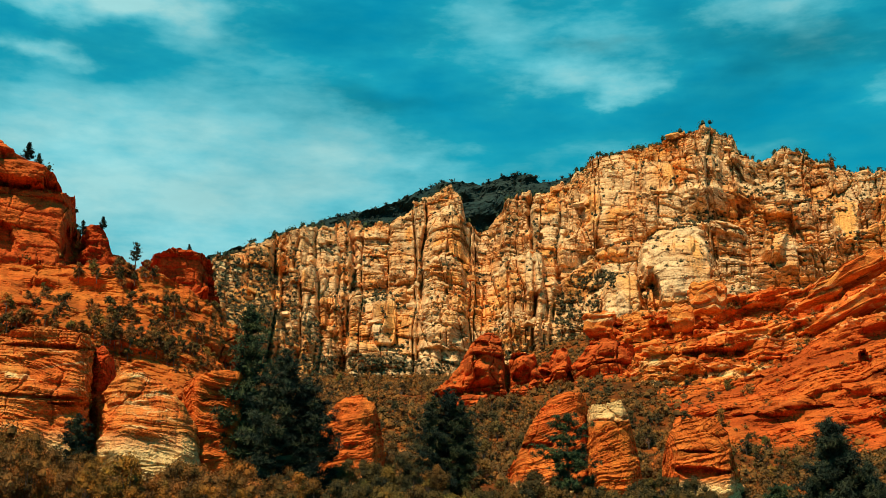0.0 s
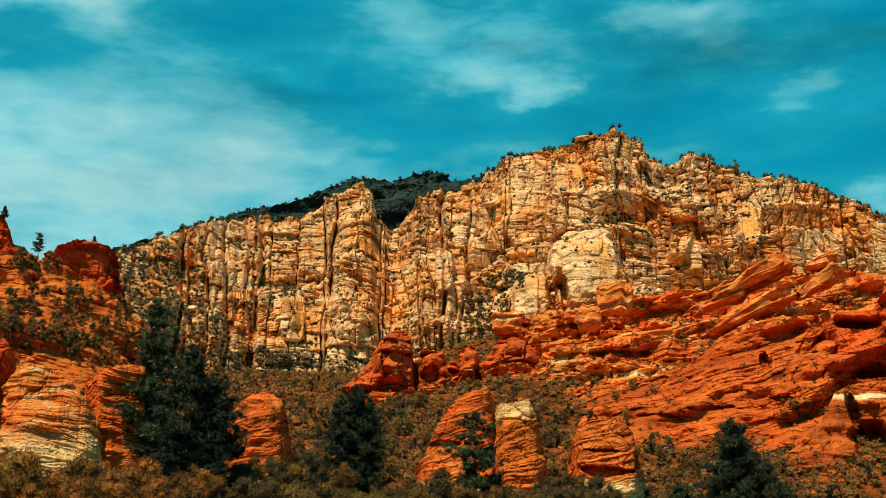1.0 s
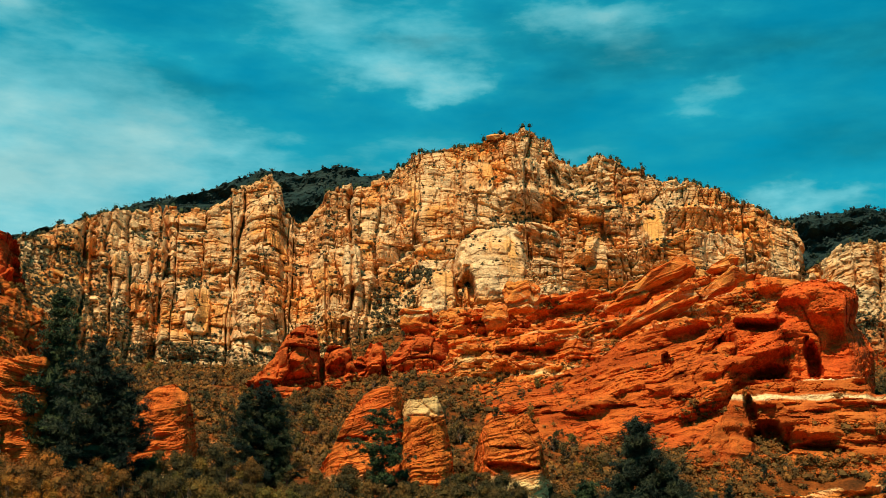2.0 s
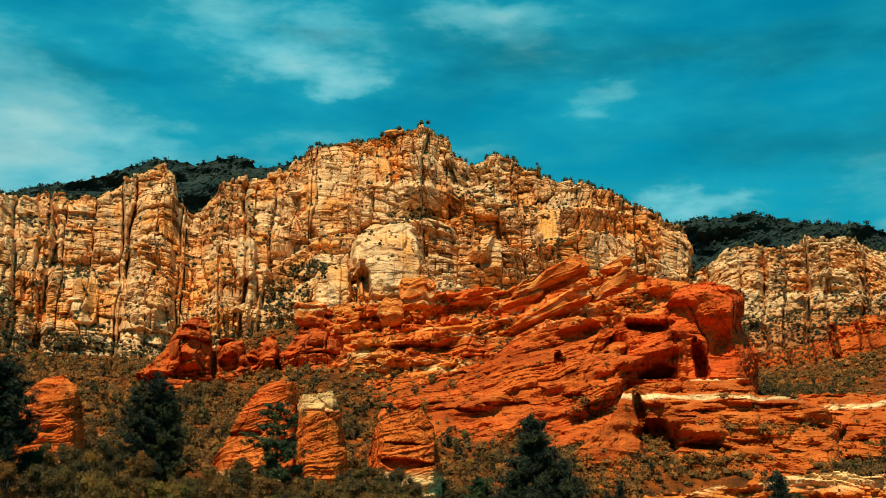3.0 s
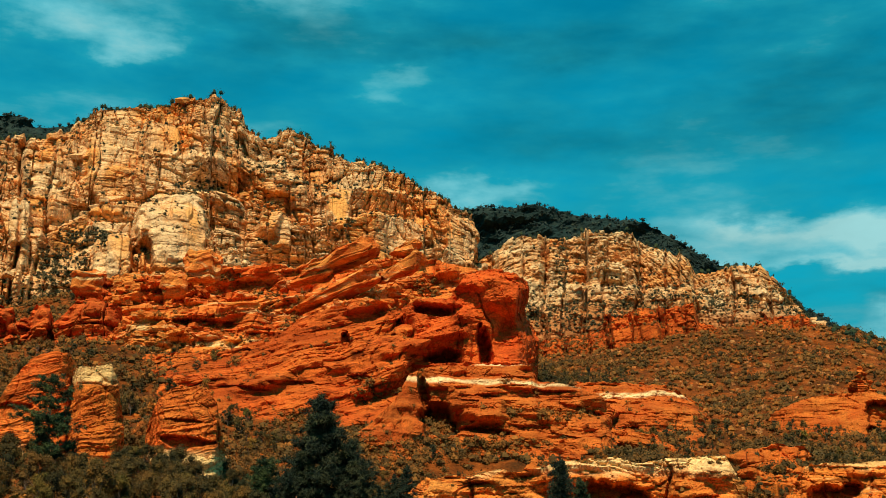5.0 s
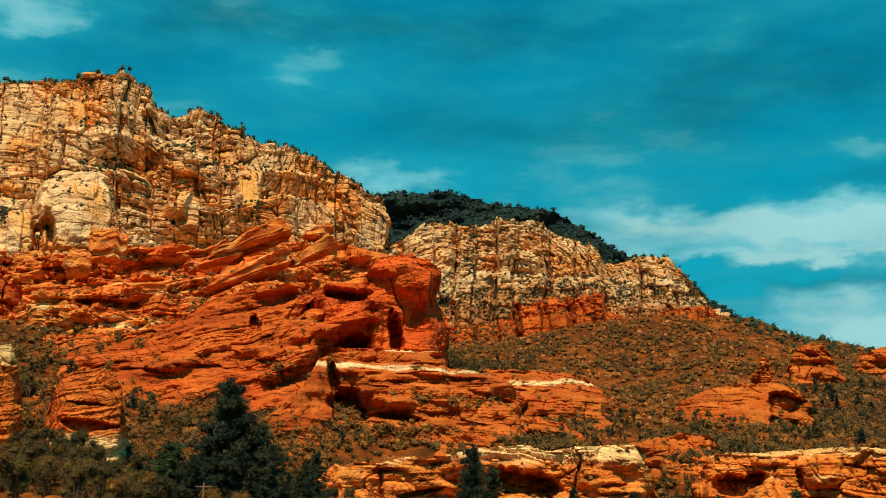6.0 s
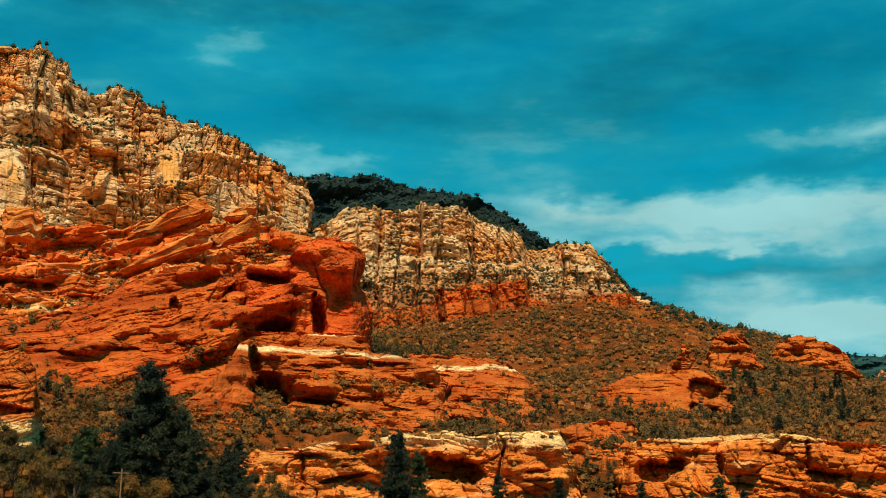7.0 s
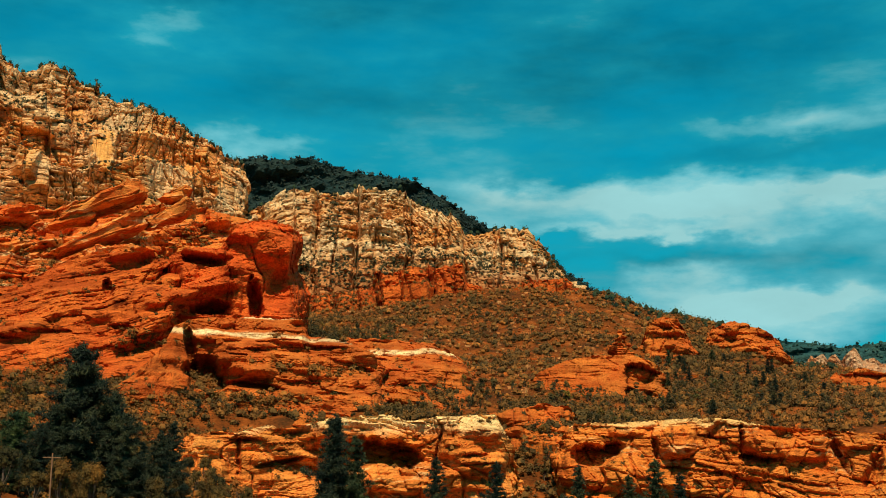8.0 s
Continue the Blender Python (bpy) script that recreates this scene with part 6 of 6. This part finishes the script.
def scatter(name, label, spots, sizes, leaves, material, seed, leaf=0.11, tall=0.8, core=True):
    """Countless small bushes or far trees as one object."""
    rng = np.random.default_rng(seed)
    n = len(spots)
    p = rng.normal(size=(n, leaves, 3))
    p /= np.linalg.norm(p, axis=2, keepdims=True)
    p *= rng.uniform(0.35, 1.0, (n, leaves, 1)) ** 0.6
    p[:, :, 2] = p[:, :, 2] * 0.55 + 0.45
    lobes = 1 + 0.35 * np.sin(np.arctan2(p[:, :, 1], p[:, :, 0]) * 3 + rng.uniform(0, 6, (n, 1)))
    c = spots[:, None, :] + p * lobes[:, :, None] * sizes[:, None, None] * np.array([1, 1, tall * 1.3])
    V, Q = leaf_quads(c.reshape(-1, 3), 1.0, rng)
    s = np.repeat(np.minimum(sizes, 1.9) * leaf, leaves * 4)[:, None]
    centre = np.repeat(c.reshape(-1, 3), 4, axis=0)
    V = centre + (V - centre) * s * 2.2
    if core:
        half = sizes[:, None] * np.array([0.5, 0.5, 0.42 * tall * 1.3])
        V, Q = join([(V, Q), cores(spots + np.array([0, 0, 1]) * sizes[:, None] * 0.42 * tall * 1.3, half, rng)])
    tagged(new(name, mesh_from(name, V, Q, material)), label, "scrub", kind="stuff")


def ground_spots(n, a0, a1, r0, r1, seed, patch=0.0):
    rng = np.random.default_rng(seed)
    a = rng.uniform(a0, a1, n)
    r = np.sqrt(rng.uniform(r0 ** 2, r1 ** 2, n))
    p = polar(a, r, ground_z(a, r))
    keep = fbm(p[:, 0] / 25, p[:, 1] / 25, 77, 3) > patch
    return p[keep]


def sized(p, lo, hi, seed):
    return lo + (hi - lo) * np.random.default_rng(seed).uniform(0, 1, len(p)) ** 1.8


s = np.concatenate([ground_spots(3800, -24, 20, 240, 480, 401, -0.25), ground_spots(4000, 20, 60, 240, 480, 404, -0.3)])
scatter("hillside_scrub", "grey-green and olive scrub on the lower slope", s, sized(s, 0.8, 3.4, 1), 56, mat_scrub, 2, leaf=0.095)
s = ground_spots(21000, -24, 60, 470, 900, 402, -0.6)
scatter("upper_scrub", "small dark bushes dotted over the red hillside", s, sized(s, 0.8, 3.5, 3), 30, mat_scrub, 4, leaf=0.085)
s = np.concatenate([ground_spots(2600, 29, 48, 500, 780, 421, 0.12), ground_spots(900, 43, 57, 480, 700, 411, 0.05), ground_spots(1000, 46, 53, 500, 720, 415, -0.2), ground_spots(900, 18, 42, 380, 445, 417, -0.5), ground_spots(420, 12, 22, 300, 435, 419, -0.6), ground_spots(700, 28.5, 36, 470, 560, 420, -0.3), ground_spots(500, 38, 47, 420, 480, 416, -0.3), ground_spots(900, 28, 32.5, 500, 660, 412, -9), ground_spots(260, 22, 58, 405, 450, 413, 0.0), ground_spots(1200, -10, 12, 330, 520, 414, -0.4), ground_spots(900, -8, 8, 520, 760, 418, -0.4)])
scatter("bench_scrub", "thick dark scrub on the benches", s, sized(s, 1.2, 3.6, 14), 56, mat_bench, 15, leaf=0.095)
for name, label, high, mat in (("ledge_scrub", "dark scrub on rock ledges", False, mat_scrub), ("cliff_scrub", "grey-green scrub in the crannies of the pale cliffs", True, mat_cranny)):
    rows = [h for h in FOOTHOLDS if (h[3] >= 1.5 and h[1] > 700) == high]
    foot = np.array([polar(a, r, z) for a, r, z, w in rows])
    scatter(name, label, foot, sized(foot, 0.7, 1.8, 5) * np.array([w for *_, w in rows]), 40, mat, 6, leaf=0.09)

# small trees along the rims
spots = []
rng = np.random.default_rng(55)
for ob, n in ((main_cliff, 400), (far_cliff, 120), (tower_l, 14)):
    az, rt, zt = RIMS[ob.name]
    for i in rng.integers(8, len(az) - 8, n):
        spots.append((*polar(az[i], rt[i] + rng.uniform(0.5, 7), 0.0)[:2], zt[i] - 0.2))
for a, r in zip(rng.uniform(43, 54, 170), rng.uniform(760, 820, 170)):
    spots.append(tuple(polar(a, r, float(ground_z(a, r)) - 0.4)))
spots = np.array(spots)
scatter("rim_trees", "small dark trees along the cliff rims", spots, sized(spots, 1.4, 3.8, 12), 40, mat_forest, 13, leaf=0.09, tall=1.2)


def crown_line(ob, n, lo, seed):
    """Forest over a far plateau: places on its upper faces."""
    co = []
    for piece in ob.children:
        c = np.empty(len(piece.data.vertices) * 3, np.float32)
        piece.data.vertices.foreach_get("co", c)
        co.append(c.reshape(-1, 3) + np.array(ob.location))
    co = np.concatenate(co)
    rng = np.random.default_rng(seed)
    p = co[rng.choice(len(co), n)]
    return p[p[:, 2] > EYE + lo]


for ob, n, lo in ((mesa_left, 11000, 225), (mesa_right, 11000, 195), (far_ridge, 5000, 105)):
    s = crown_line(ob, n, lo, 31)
    scatter("plateau_forest", "dark pine forest on the plateau, haze tint in its colour", s.astype(float), sized(s, 1.6, 4.2, 8), 18, mat_hazy_forest if ob is far_ridge else mat_blued_forest, 9, leaf=0.17, tall=0.8)


def boulders(name, label, spots, sizes, material, seed):
    """Loose blocks lying on the slope, as one object."""
    rng = np.random.default_rng(seed)
    box = np.array([(x, y, z) for z in (-1, 1) for y in (-1, 1) for x in (-1, 1)], float)
    quads = np.array([(0, 2, 3, 1), (4, 5, 7, 6), (0, 1, 5, 4), (2, 6, 7, 3), (0, 4, 6, 2), (1, 3, 7, 5)])
    n = len(spots)
    P = box[None] * rng.uniform(0.35, 1.25, (n, 8, 3)) * np.array([1.05, 1.0, 0.7])
    a = rng.uniform(0, 6.28, n)
    c, s = np.cos(a)[:, None], np.sin(a)[:, None]
    P = np.stack([P[..., 0] * c - P[..., 1] * s, P[..., 0] * s + P[..., 1] * c, P[..., 2]], -1)
    V = spots[:, None, :] + P * sizes[:, None, None]
    Q = (np.arange(n)[:, None, None] * 8 + quads[None]).reshape(-1, 4)
    tagged(new(name, mesh_from(name, V.reshape(-1, 3), Q, material, False, np.repeat(rng.uniform(0, 1, n), 8))), label, "boulders", kind="stuff")


s = ground_spots(3600, -24, 60, 330, 860, 501, -0.6)
boulders("talus_blocks", "loose orange and pale blocks on the hillside", s, sized(s, 0.3, 1.0, 21) ** 2 * 1.8, mat_shelf, 22)


def utility_pole(az, r, el):
    """A wooden line pole with a crossarm and insulators."""
    x, y, _ = polar(az, r, 0.0)
    z = float(ground_z(az, r)) - 0.5
    h = EYE + r * math.tan(radians(el)) - z
    base = new("utility_pole")
    base.matrix_world = pose(x, y, z, 0, 0, -az + 12)
    part("post", mesh_from("post", *limb((0, 0, 0), (0, 0, h), 0.16, 0.11, 10), mat_pole, True), base)
    arm = part("crossarm", mesh_from("crossarm", *limb((-1.4, 0.16, h - 0.7), (1.4, 0.16, h - 0.7), 0.09, 0.09, 6), mat_pole), base)
    pin = mesh_from("insulator", *limb((0, 0, 0), (0, 0, 0.28), 0.09, 0.05, 8), mat_pine)
    for dx in (-1.25, -0.5, 0.5, 1.25):
        part("insulator", pin, arm).location = (dx, 0.16, h - 0.62)
    tagged(base, "weathered wooden line pole with a crossarm beside pines", "utility pole")


utility_pole(POLE[0], 215, POLE[1])

s = ground_spots(7500, 24, 60, 500, 860, 503, -0.5)
boulders("scree", "pale and orange scree between the bushes", s, sized(s, 0.4, 1.15, 23) ** 2 * 1.2, mat_scree, 24)
